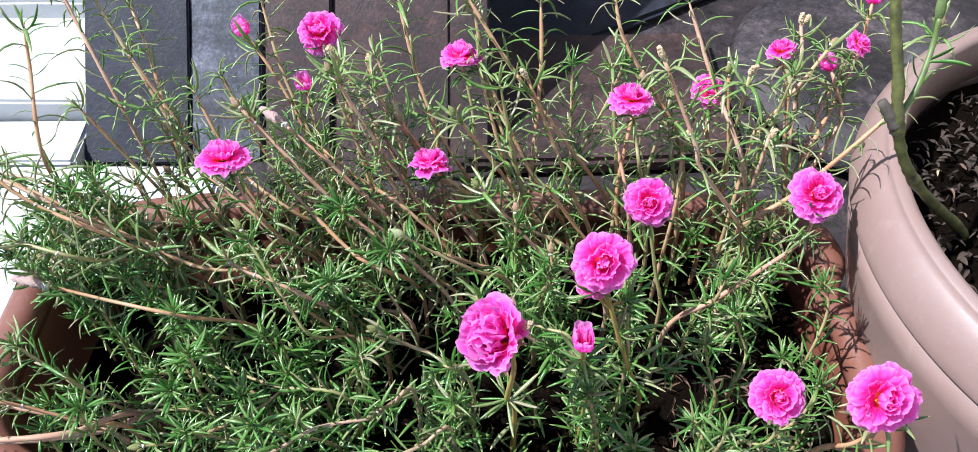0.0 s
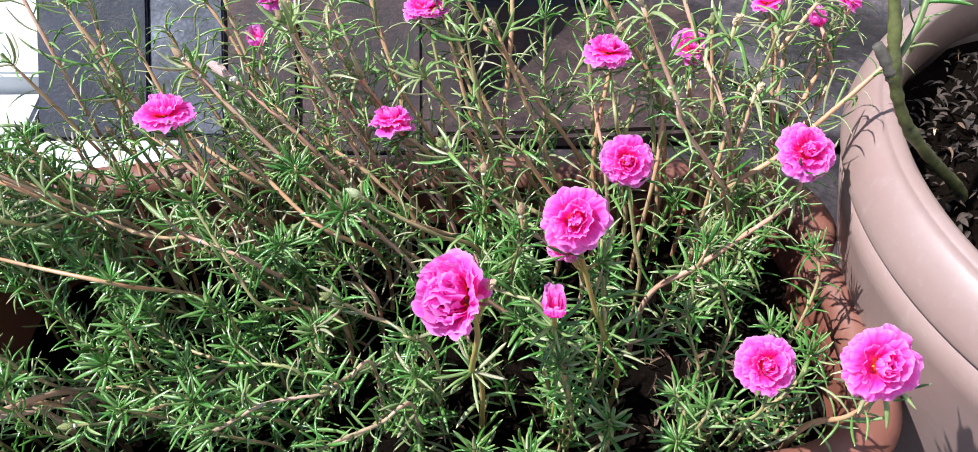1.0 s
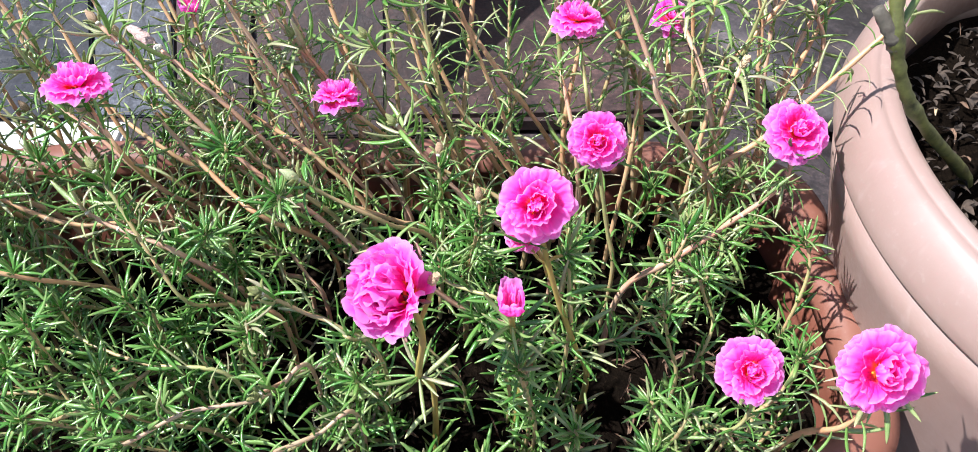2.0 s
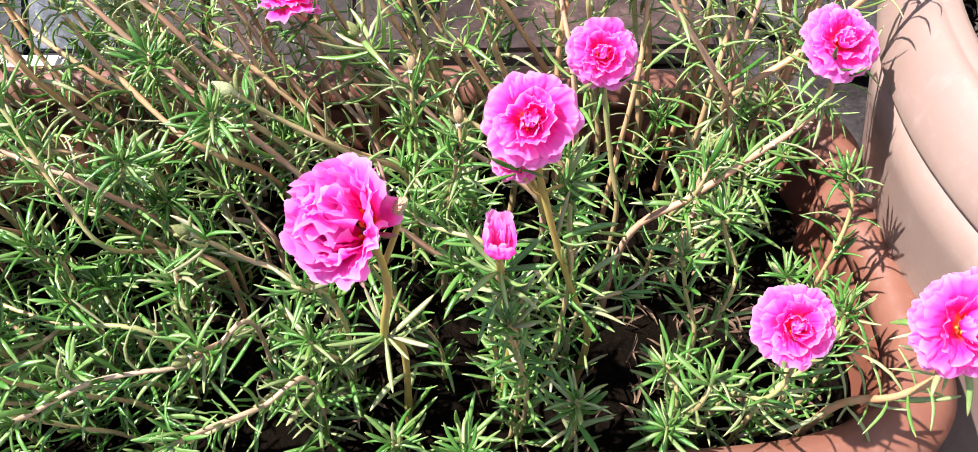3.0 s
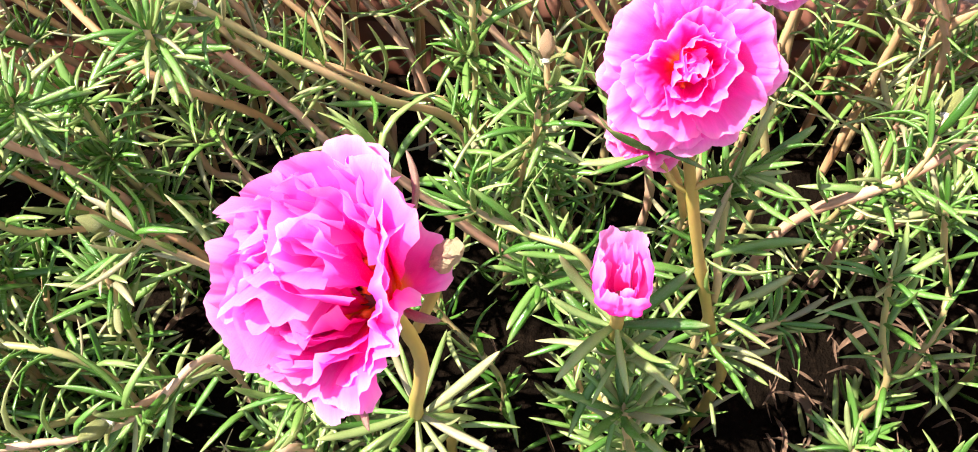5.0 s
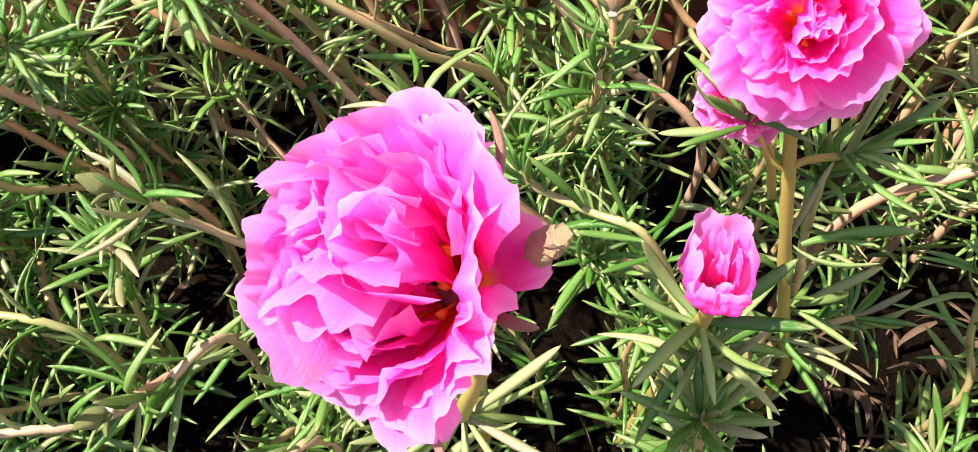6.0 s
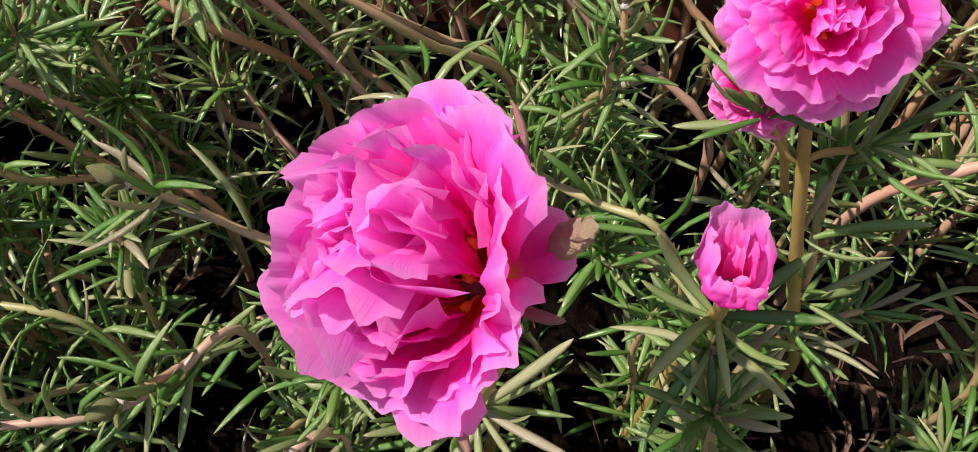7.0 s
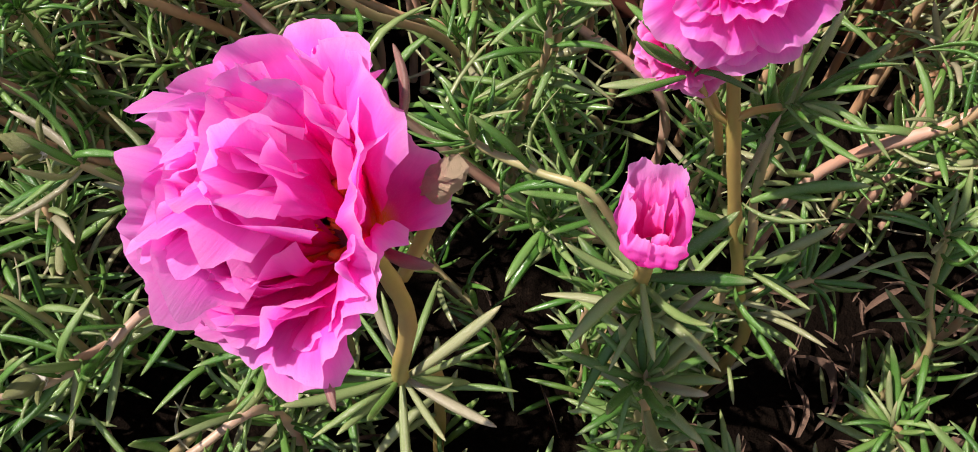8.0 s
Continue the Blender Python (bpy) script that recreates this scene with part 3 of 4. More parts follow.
def round_pot():
    thing = tagged(new("flower_pot"), "large round pale terracotta-coloured plastic pot with a thick rim", "pot")
    thing.location = (PX, PY, 0)
    body = [(0.205, 0.0), (0.226, 0.09), (0.2375, 0.13), (0.246, 0.16), (0.252, 0.185), (0.2605, 0.22), (0.2672, 0.2534), (0.255, 0.2534), (0.244, 0.22), (0.215, 0.10), (0.19, 0.01), (0.02, 0.01), (0.02, 0.0)]
    rim = [(0.250, 0.2542), (0.2662, 0.2542), (0.2690, 0.2556), (0.2697, 0.2580), (0.2690, 0.2650), (0.2665, 0.2760), (0.2620, 0.2860), (0.2565, 0.2925), (0.2520, 0.2955), (0.2510, 0.2946), (0.2500, 0.2957), (0.2450, 0.2970), (0.2408, 0.2960), (0.2385, 0.2915), (0.2375, 0.2800), (0.2360, 0.2530)]
    under("body", mesh_of("body", *lathe(body, 144), POT), thing)
    under("rim", mesh_of("rim", *lathe(rim, 144), POT), thing, label="thick pale rim with a moulded line")
    return thing


# ---- the ground and what stands behind ----
def slab(name, label, material, size, m, category, seed, kind="", worn=0.006):
    """A worn block: bevelled, with uneven faces."""
    bm = bmesh.new()
    bmesh.ops.create_cube(bm, size=1)
    bmesh.ops.scale(bm, vec=size, verts=bm.verts)
    bmesh.ops.bevel(bm, geom=bm.edges[:], offset=worn, segments=2, affect="EDGES")
    bmesh.ops.subdivide_edges(bm, edges=[e for e in bm.edges if e.calc_length() > 0.05], cuts=7, use_grid_fill=True)
    for v in bm.verts:
        q = v.co * 14 + Vector((seed, 0, 0))
        v.co += noise.noise_vector(q) * worn * 0.45
    ob = new(name, bm_mesh(name, bm, material))
    ob.matrix_basis = m
    return tagged(ob, label, category, kind=kind)


def ground():
    n, verts, faces = 60, [], []
    ticks = sorted([-400, -60, -15, -5] + [-2 + 4 * i / (n - 1) for i in range(n)] + [5, 15, 60, 400])
    for y in ticks:
        for x in ticks:
            near = abs(x) < 3 and abs(y) < 3
            verts.append((x, y, 0.003 * noise.noise(Vector((x * 6, y * 6, 0))) - 0.002 if near else -0.002))
    k = len(ticks)
    for j in range(k - 1):
        for i in range(k - 1):
            faces.append((j * k + i, j * k + i + 1, (j + 1) * k + i + 1, (j + 1) * k + i))
    ob = new("ground", mesh_of("ground", verts, faces, FLOOR))
    return tagged(ob, "stained red-brown and grey cement floor", "floor", kind="structure")


ground()
planter()
soil_sheet("soil", "potting soil in the long planter, deep shade put into its colour", CX, CY, HX - 0.0365, HY - 0.0365, 0.080, outline(5.5, 4.4, 0.045), 3.0, slope=0.036)
round_pot()
soil_sheet("soil", "potting soil coloured shade-dark, littered with dry leaves, in the round pot", PX, PY, 0.236, 0.236, 0.245, outline(2.0), 9.0, 0.008)

# a wall that closes the yard behind, and white steps in the sun
wall = slab("wall_north", "old plastered yard wall", PLASTER, (3.6, 0.15, 1.0), pose(0, 1.72, 0.5), "wall", 1.0, "structure", 0.01)
# added out of view on the right: bounces warm fill light onto the plants
wall = slab("bounce_wall_east", "unseen pale wall added to bounce warm sunlight", BOUNCE_PALE, (0.15, 4.2, 2.6), pose(1.75, 0.0, 1.3), "wall", 5.0, "structure", 0.01)
for i, (y, z, x1, d) in enumerate(((0.52, 0.02, -0.31, 0.28), (0.803, 0.021, -0.488, 0.078), (0.885, 0.045, -0.47, 0.19), (1.065, 0.07, -0.47, 0.19), (1.245, 0.095, -0.47, 0.19))):
    slab("white_step", "white painted stone step in full sun", WHITE, (1.1, d, 0.05), pose(x1 - 0.55, y + d / 2, z - 0.02), "step", 20.0 + i, "structure", 0.004)

LEANING = [
    ("dark slate slab leaning on a low block", SLATE, -0.485, -0.3602, 0.826, 0.46),
    ("mottled grey slate slab, weathered and chipped", MOTTLED, -0.3595, -0.2745, 0.832, 0.46),
    ("red-brown stone slab, stained dark", RUST, -0.262, -0.1853, 0.79, 0.5),
    ("dark brown stone slab with faint grey stains", RUST, -0.1848, -0.0462, 0.80, 0.5),
    ("narrow red-brown stone slab", RUST, -0.0458, 0.0, 0.80, 0.5),
]
for i, (label, mat, x0, x1, y, h) in enumerate(LEANING):
    m = pose((x0 + x1) / 2, y, 0.002, -44, 0, 0) @ Matrix.Translation((0, 0.02, h / 2))
    slab("stone_slab", label, mat, (x1 - x0, 0.04, h), m, "slab", 40.0 + i * 3, worn=0.0022)
slab("low_block", "low dark stone block behind the slabs", SLATE, (0.7, 0.12, 0.24), pose(-0.2, 1.32, 0.12), "block", 60.0)
slab("paving_stone", "dark grey paving stone lying askew", SLATE, (0.42, 0.30, 0.016), pose(0.10, 1.22, 0.008, 0, 0, 33), "paving stone", 63.0)
slab("paving_stone", "red-brown paving stone lying flat", RUST, (0.34, 0.26, 0.024), pose(0.13, 0.94, 0.012, 0, 0, 2), "paving stone", 66.0)


def round_stone():
    prof = [(0.0, 0.0), (0.20, 0.0), (0.215, 0.012), (0.205, 0.03), (0.15, 0.036), (0.0, 0.037)]
    v, f = lathe(prof[1:5] + [(0.001, 0.037), (0.001, 0.0)], 48)
    ob = new("grinding_stone", mesh_of("grinding_stone", [Vector(q) + 0.006 * noise.noise_vector(Vector(q) * 9) for q in v], f, STAINED))
    ob.matrix_basis = pose(0.53, 0.98, 0.004)
    tagged(ob, "flat round grey stone with purple-brown stains", "stone")


round_stone()


# ---- the moss roses ----
count = 0


def shoot(kind, points, end, width=0.0, axis=(0, 0, 1), colour="pink", single=True, few=1.0, whorl=None, gape=None, bark=None):
    """One shoot: a knotty stem, its needle leaves and what it ends in."""
    global count
    count += 1
    rng = random.Random(1065 if gape else 1000 + count)
    p = [Vector(q) for q in points]
    single = single and p[-1].y < 0.60   # the far ones keep their leaves in one mesh
    p[0].x, p[0].y = min(max(p[0].x, CX - HX + 0.05), CX + HX - 0.05), min(max(p[0].y, CY - HY + 0.045), CY + HY - 0.048)
    root = Vector((p[0].x * 0.97 + CX * 0.03, p[0].y * 0.9 + CY * 0.1, 0.070))
    line = spline([root] + p, 7)
    thick = {"leg": (0.0022, 0.0014), "green": (0.0014, 0.0010), "bloom": (0.0020, 0.0015), "pale": (0.0014, 0.0012), "comb": (0.0013, 0.0011), "bare": (0.0026, 0.0018), "scape": (0.0017, 0.0012)}[kind]
    mat = {"leg": rng.choice((STEM_BROWN, STEM_PINK, STEM_BROWN, STEM_PINK, STEM_GREEN)), "green": STEM_GREEN, "bloom": STEM_YELLOW, "pale": STEM_PALE, "comb": bark or STEM_GREEN, "bare": STEM_PINK, "scape": rng.choice((STEM_GREEN, STEM_BROWN))}[kind]
    if kind == "leg" and p[-1].x < -0.08:
        thick = (thick[0] * 0.86, thick[1] * 0.9)
    words = {"leg": "leggy moss rose with tan stem", "green": "short leafy green moss rose", "bloom": "upright moss rose with yellow-green stem", "pale": "trailing moss rose with pale tan stem", "comb": "moss rose runner with leafy tan stem", "bare": "bare pinkish moss rose runner", "scape": "moss rose with smooth green stalk"}[kind]
    words += {"flower": ", in full pink bloom", "bud": ", ending in a closed bud", "seed": ", ending in a dry seed head", "faded": ", ending in a faded flower", "halfbud": ", with a half-open pink bud", "tuft": "", "rosette": ", ending in a leaf rosette"}[end]
    thing = tagged(new("moss_rose_shoot"), words, "plant", "moss roses in the planter")
    under("stem", mesh_of("stem", *tube_data(line, lambda f: (thick[0] + (thick[1] - thick[0]) * f) * (1.0 if f < 0.93 or end not in ("tuft", "rosette") else max(0.25, (1.02 - f) / 0.09)), 8, rng=rng), mat), thing)
    if kind == "leg" and single and p[-1].x < -0.08:
        few *= 0.88
    plan = leaf_plan(line, kind, end, rng, few)
    if whorl is not None:
        way = (p[min(whorl + 1, len(p) - 1)] - p[whorl]).normalized()
        for k in range(19):
            plan.append(leaf_pose(p[whorl] + way * rng.uniform(-0.003, 0.006), way, k * 2.4 + rng.uniform(-0.3, 0.3), radians(rng.uniform(55, 128)), rng.uniform(0.017, 0.029), rng.uniform(0.62, 0.80)))
    tint = "olive" if kind in ("leg", "bare") else "green"
    if single:
        for m in plan:
            key = tint if rng.random() < (0.30 if whorl is not None else 0.88 if tint == "olive" or p[-1].y > 0.40 else 0.70) else ("green" if tint == "olive" else "olive")
            under("leaf", LEAVES[key][rng.choice(CURVED) if kind == "leg" else rng.randrange(len(SHAPES))], thing, m)
    else:
        under("leaves", joined_leaves(plan, LEAF_OLIVE_MASS if tint == "olive" else LEAF_GREEN_MASS, rng, CURVED if kind == "leg" else range(len(SHAPES))), thing, kind="stuff")
    if single and kind == "leg":
        for k in range(rng.randrange(0, 3)):
            i = rng.randrange(len(line) // 2, len(line) - 2)
            under("fluff", FLUFF_MESH, thing, axis_pose(line[i], line[i + 1] - line[i]) @ Matrix.Diagonal((0.0036, 0.0036, 0.003, 1)), "tuft of white hairs")
    tip, ahead = line[-1], (line[-1] - line[-2]).normalized()
    if end == "flower":
        flower(thing, tip - Vector(axis).normalized() * 0.002, axis, width, colour, random.Random(65) if gape else rng, 1.0 if width > 0.026 else 0.75, gape)
    elif end == "halfbud":
        half_open(thing, tip, axis if width else ahead, width or 0.017, rng)
    elif end == "bud":
        big = 1.35 if kind == "scape" and tip.y > 0.42 else 1.0
        under("bud", BUD_PALE_MESH if big > 1 else rng.choice((BUD_MESH, BUD_TAN_MESH)), thing, axis_pose(tip - ahead * 0.001, ahead) @ Matrix.Diagonal((0.0080 * big, 0.0080 * big, 0.0095 * big, 1)), "closed pointed bud")
        for k in (0, 1, 2):
            under("sepal", SCALE_MESH, thing, axis_pose(tip - ahead * 0.002, ahead, k * 2.1) @ ring_pose(0, 28 + 12 * k, 0.0085 * big, 0), "pale green bud scale")
        under("fluff", FLUFF_MESH, thing, axis_pose(tip - ahead * 0.0025, ahead) @ Matrix.Diagonal((0.0042, 0.0042, 0.003, 1)), "tuft of white hairs")
    elif end == "seed":
        for k in range(1 + (rng.random() < 0.3)):
            d = (ahead + Vector((rng.uniform(-0.6, 0.6), rng.uniform(-0.6, 0.3), 0.1))).normalized()
            under("seed_head", SEED_MESH, thing, axis_pose(tip, d) @ Matrix.Diagonal((0.0066, 0.0066, 0.0105, 1)), "dry papery seed head")
    elif end == "faded":
        under("faded_flower", FADED_MESH, thing, axis_pose(tip, ahead) @ Matrix.Diagonal((0.012, 0.012, 0.022, 1)), "withered pale flower")
        under("fluff", FLUFF_MESH, thing, axis_pose(tip - ahead * 0.003, ahead) @ Matrix.Diagonal((0.007, 0.007, 0.006, 1)), "tuft of white hairs")
    return thing


shoot("green", [(-.38, .518, .17), (-.324, .44, .274), (-.323, .44, .288)], "tuft")
shoot("green", [(-.351, .525, .17), (-.31, .455, .264), (-.311, .457, .283)], "rosette")
shoot("green", [(-.316, .532, .17), (-.299, .48, .244), (-.3, .485, .266)], "tuft")
shoot("green", [(-.291, .539, .17), (-.276, .49, .241), (-.28, .495, .26)], "rosette")
shoot("leg", [(-.273, .532, .17), (-.287, .5, .254), (-.342, .51, .271), (-.375, .515, .276)], "tuft")
shoot("green", [(-.338, .484, .17), (-.311, .42, .26), (-.318, .42, .276)], "tuft")
shoot("green", [(-.239, .534, .18), (-.235, .5, .234), (-.24, .505, .246)], "tuft")
shoot("green", [(-.329, .553, .19), (-.307, .52, .255), (-.306, .525, .269)], "rosette")
shoot("green", [(-.35, .542, .19), (-.324, .5, .258), (-.321, .5, .274)], "tuft")
shoot("green", [(-.373, .535, .19), (-.338, .49, .254), (-.336, .49, .267)], "rosette")
shoot("leg", [(-.278, .55, .19), (-.275, .53, .231), (-.281, .535, .251)], "tuft")
shoot("green", [(-.118, .541, .19), (-.12, .53, .224), (-.122, .535, .234)], "rosette")
shoot("leg", [(-.268, .574, .165), (-.29, .575, .285), (-.327, .62, .359), (-.338, .64, .379)], "flower", .034, (.2,-.5,.9))
shoot("leg", [(-.229, .573, .165), (-.259, .58, .274), (-.306, .63, .341), (-.319, .65, .357)], "tuft")
shoot("leg", [(-.256, .598, .165), (-.28, .63, .28), (-.305, .68, .321)], "tuft")
shoot("leg", [(-.369, .585, .17), (-.323, .5, .296), (-.327, .54, .358), (-.325, .55, .385)], "tuft")
shoot("scape", [(-.164, .526, .165), (-.165, .47, .271), (-.184, .486, .298), (-.189, .489, .311)], "flower", .044, (.05,.20,1))
shoot("leg", [(-.233, .502, .18), (-.28, .455, .28), (-.323, .46, .312), (-.354, .47, .32)], "tuft")
shoot("scape", [(-.172, .439, .175), (-.214, .4, .246), (-.26, .405, .256), (-.304, .41, .267)], "faded")
shoot("leg", [(-.252, .495, .18), (-.255, .435, .285), (-.303, .44, .314), (-.335, .45, .338)], "tuft")
shoot("leg", [(-.265, .494, .185), (-.277, .42, .283), (-.321, .425, .296)], "tuft")
shoot("green", [(-.206, .369, .17), (-.261, .365, .184), (-.29, .36, .237), (-.309, .36, .27)], "tuft")
shoot("green", [(-.101, .372, .185), (-.154, .377, .195), (-.201, .397, .200), (-.223, .422, .210)], "tuft", few=1.25)
shoot("green", [(-.221, .371, .170), (-.276, .372, .185), (-.300, .378, .200), (-.339, .396, .220)], "tuft")
shoot("green", [(-.165, .375, .180), (-.207, .390, .190), (-.241, .380, .205)], "rosette")
shoot("bare", [(-.264, .354, .160), (-.297, .356, .185), (-.341, .358, .200)], "tuft")
shoot("bare", [(-.242, .372, .160), (-.275, .349, .180), (-.311, .336, .190), (-.358, .330, .195)], "tuft")
shoot("green", [(-.143, .381, .180), (-.169, .356, .190), (-.204, .330, .200), (-.230, .319, .210)], "bud")
shoot("pale", [(-.026, .344, .190), (-.046, .327, .197), (-.065, .314, .203), (-.080, .301, .210)], "tuft")
shoot("leg", [(-.149, .478, .200), (-.214, .462, .225), (-.280, .476, .255), (-.357, .495, .290)], "tuft")
shoot("leg", [(-.242, .453, .200), (-.305, .457, .230), (-.360, .462, .250), (-.384, .462, .260)], "tuft")
shoot("green", [(-.270, .470, .190), (-.282, .452, .225), (-.289, .440, .250)], "rosette", few=1.2)
shoot("green", [(-.240, .460, .190), (-.257, .446, .225), (-.265, .434, .250)], "tuft", few=1.2)
shoot("green", [(-.225, .445, .180), (-.238, .432, .215), (-.247, .422, .240)], "tuft", few=1.2)
shoot("green", [(-.290, .440, .180), (-.300, .440, .220), (-.321, .437, .260)], "tuft")
shoot("green", [(-.280, .505, .200), (-.296, .492, .250), (-.303, .483, .290)], "tuft")
shoot("green", [(-.260, .500, .200), (-.276, .490, .250), (-.282, .482, .300)], "tuft")
shoot("leg", [(-.257, .356, .17), (-.277, .345, .197), (-.307, .342, .22), (-.33, .34, .234)], "tuft")
shoot("bare", [(-.252, .369, .17), (-.282, .33, .208), (-.321, .32, .216), (-.342, .315, .221)], "tuft")
shoot("comb", [(-.048, .382, .175), (-.0593, .376, .187), (-.0655, .352, .212), (-.0757, .3355, .2240)], "bud", few=1.1, bark=STEM_PINK)
shoot("comb", [(-.012, .372, .20), (-.0365, .375, .233), (-.0525, .379, .2385), (-.0646, .3795, .2480), (-.0750, .377, .2595)], "bud", few=0.85)
shoot("scape", [(.018, .471, .19), (-.011, .445, .242), (-.041, .44, .269), (-.059, .437, .287)], "bud")
shoot("comb", [(-.052, .365, .205), (-.068, .345, .215), (-.080, .334, .220), (-.095, .330, .222), (-.115, .325, .222), (-.136, .310, .222), (-.146, .302, .226)], "tuft", few=1.25, bark=STEM_PALE)
shoot("comb", [(.070, .385, .195), (.0565, .385, .240), (.0405, .391, .2430), (.0268, .3970, .2435), (.019, .400, .249)], "tuft", few=1.7)
shoot("green", [(-.034, .357, .17), (-.055, .325, .192), (-.074, .318, .187), (-.087, .312, .186)], "bud")
shoot("leg", [(-.14, .511, .17), (-.161, .49, .229), (-.192, .5, .262), (-.214, .51, .278)], "tuft")
shoot("leg", [(-.111, .536, .17), (-.153, .52, .225), (-.197, .54, .252), (-.215, .56, .267)], "tuft")
shoot("leg", [(-.055, .485, .17), (-.087, .46, .23), (-.108, .47, .242), (-.148, .5, .27), (-.159, .51, .286)], "tuft")
shoot("leg", [(-.04, .488, .18), (-.075, .49, .229), (-.105, .5, .255), (-.142, .53, .272)], "tuft")
shoot("leg", [(-.027, .506, .18), (-.064, .515, .234), (-.103, .53, .256), (-.136, .55, .274)], "tuft")
shoot("green", [(-.104, .434, .17), (-.126, .405, .215), (-.14, .41, .24), (-.16, .43, .274), (-.171, .44, .292)], "bud")
shoot("leg", [(-.104, .441, .175), (-.136, .43, .233), (-.178, .44, .249), (-.189, .44, .265)], "tuft")
shoot("leg", [(-.076, .609, .17), (-.1, .62, .234), (-.118, .64, .263), (-.142, .66, .303)], "flower", .042, (-.1,-.6,.8))
shoot("leg", [(-.108, .558, .17), (-.115, .54, .215), (-.135, .57, .249), (-.147, .593, .292)], "halfbud")
shoot("leg", [(-.07, .601, .17), (-.075, .6, .22), (-.086, .61, .256), (-.099, .62, .297)], "seed")
shoot("leg", [(-.039, .609, .17), (-.045, .6, .237), (-.062, .63, .288), (-.075, .66, .336)], "tuft")
shoot("leg", [(.037, .585, .17), (.028, .56, .218), (.001, .6, .282), (-.013, .63, .352)], "tuft")
shoot("leg", [(.111, .557, .175), (.054, .56, .278), (.017, .59, .318), (-.021, .62, .37)], "tuft")
shoot("leg", [(.034, .585, .17), (.035, .57, .222), (.042, .61, .298), (.041, .64, .352)], "tuft")
shoot("scape", [(-.009, .601, .17), (-.011, .57, .236), (-.013, .585, .273), (-.022, .603, .318)], "flower", .036, (0,.20,1))
shoot("leg", [(-.087, .535, .175), (-.125, .56, .217), (-.163, .6, .296), (-.182, .64, .352)], "tuft")
shoot("leg", [(-.123, .573, .17), (-.147, .58, .248), (-.168, .6, .293), (-.193, .62, .327)], "halfbud")
shoot("leg", [(-.027, .463, .18), (-.105, .49, .254), (-.139, .5, .293), (-.179, .52, .335)], "bud")
shoot("leg", [(-.054, .509, .18), (-.106, .51, .271), (-.143, .525, .304), (-.152, .53, .309)], "faded")
shoot("leg", [(.167, .575, .18), (.151, .57, .266), (.107, .6, .331), (.096, .62, .364)], "tuft")
shoot("leg", [(.21, .511, .17), (.196, .5, .23), (.157, .505, .288), (.15, .51, .308), (.122, .53, .368)], "seed")
shoot("leg", [(.209, .516, .18), (.196, .5, .23), (.225, .5, .261), (.249, .5, .296), (.283, .51, .334), (.3, .52, .351), (.304, .53, .396)], "bud")
shoot("leg", [(.213, .537, .18), (.199, .54, .262), (.175, .59, .309), (.154, .63, .358)], "tuft")
shoot("scape", [(.135, .565, .19), (.117, .53, .265), (.113, .54, .285), (.107, .55, .317)], "flower", .036, (0,.15,1))
shoot("scape", [(.136, .464, .170), (.129, .470, .210), (.122, .476, .245), (.117, .481, .277)], "flower", .04, (-.1,-.75,.65))
shoot("leg", [(.263, .601, .17), (.244, .58, .248), (.243, .6, .284), (.234, .615, .316)], "flower", .026, (-.3,.1,.97))
shoot("leg", [(.255, .593, .17), (.257, .6, .23), (.259, .63, .293), (.258, .65, .316)], "seed")
shoot("leg", [(.222, .607, .18), (.216, .58, .241), (.247, .6, .284), (.271, .62, .306), (.28, .63, .311)], "bud")
shoot("leg", [(.259, .609, .17), (.272, .6, .244), (.298, .64, .266), (.316, .66, .291)], "flower", .026, (.5,-.2,.8))
shoot("leg", [(.307, .607, .18), (.298, .61, .243), (.29, .62, .275), (.286, .63, .285)], "halfbud")
shoot("leg", [(.296, .629, .22), (.318, .66, .271), (.326, .68, .302), (.33, .69, .311)], "halfbud")
shoot("leg", [(.202, .609, .17), (.181, .58, .248), (.179, .59, .272), (.178, .6, .287)], "flower", .03, (.1,-.5,.85))
shoot("green", [(.071, .599, .18), (.067, .58, .254), (.067, .61, .313)], "tuft")
shoot("green", [(.059, .599, .18), (.076, .57, .249), (.096, .59, .285), (.108, .6, .319)], "tuft")
shoot("leg", [(.136, .438, .18), (.164, .43, .226), (.194, .445, .238), (.233, .468, .253), (.236, .478, .287)], "flower", .043, (0,-.55,.83), whorl=3)
shoot("scape", [(-.008, .571, .18), (-.024, .52, .255), (-.04, .523, .267), (-.045, .525, .275)], "flower", .036, (0,.35,1))
shoot("green", [(.158, .446, .18), (.163, .425, .233), (.172, .438, .251)], "bud")
shoot("green", [(.173, .341, .175), (.183, .325, .202), (.189, .325, .223), (.182, .327, .257)], "flower", .038, (-.1,-.6,.75))
shoot("leg", [(.226, .334, .17), (.236, .315, .22), (.242, .308, .253), (.23, .303, .291)], "flower", .047, (0,-.75,.66))
shoot("green", [(.191, .336, .18), (.216, .35, .196), (.226, .359, .226)], "rosette")
tall_bloom = shoot("bloom", [(.1115, .383, .165), (.1005, .379, .206), (.0868, .3785, .252), (.0762, .383, .293), (.071, .384, .32)], "flower", .042, (-.05,-.72,.69))
shoot("bloom", [(.070, .372, .19), (.0635, .358, .235), (.0600, .347, .268), (.0585, .3430, .2835)], "halfbud", .0178, (0, .42, .90))
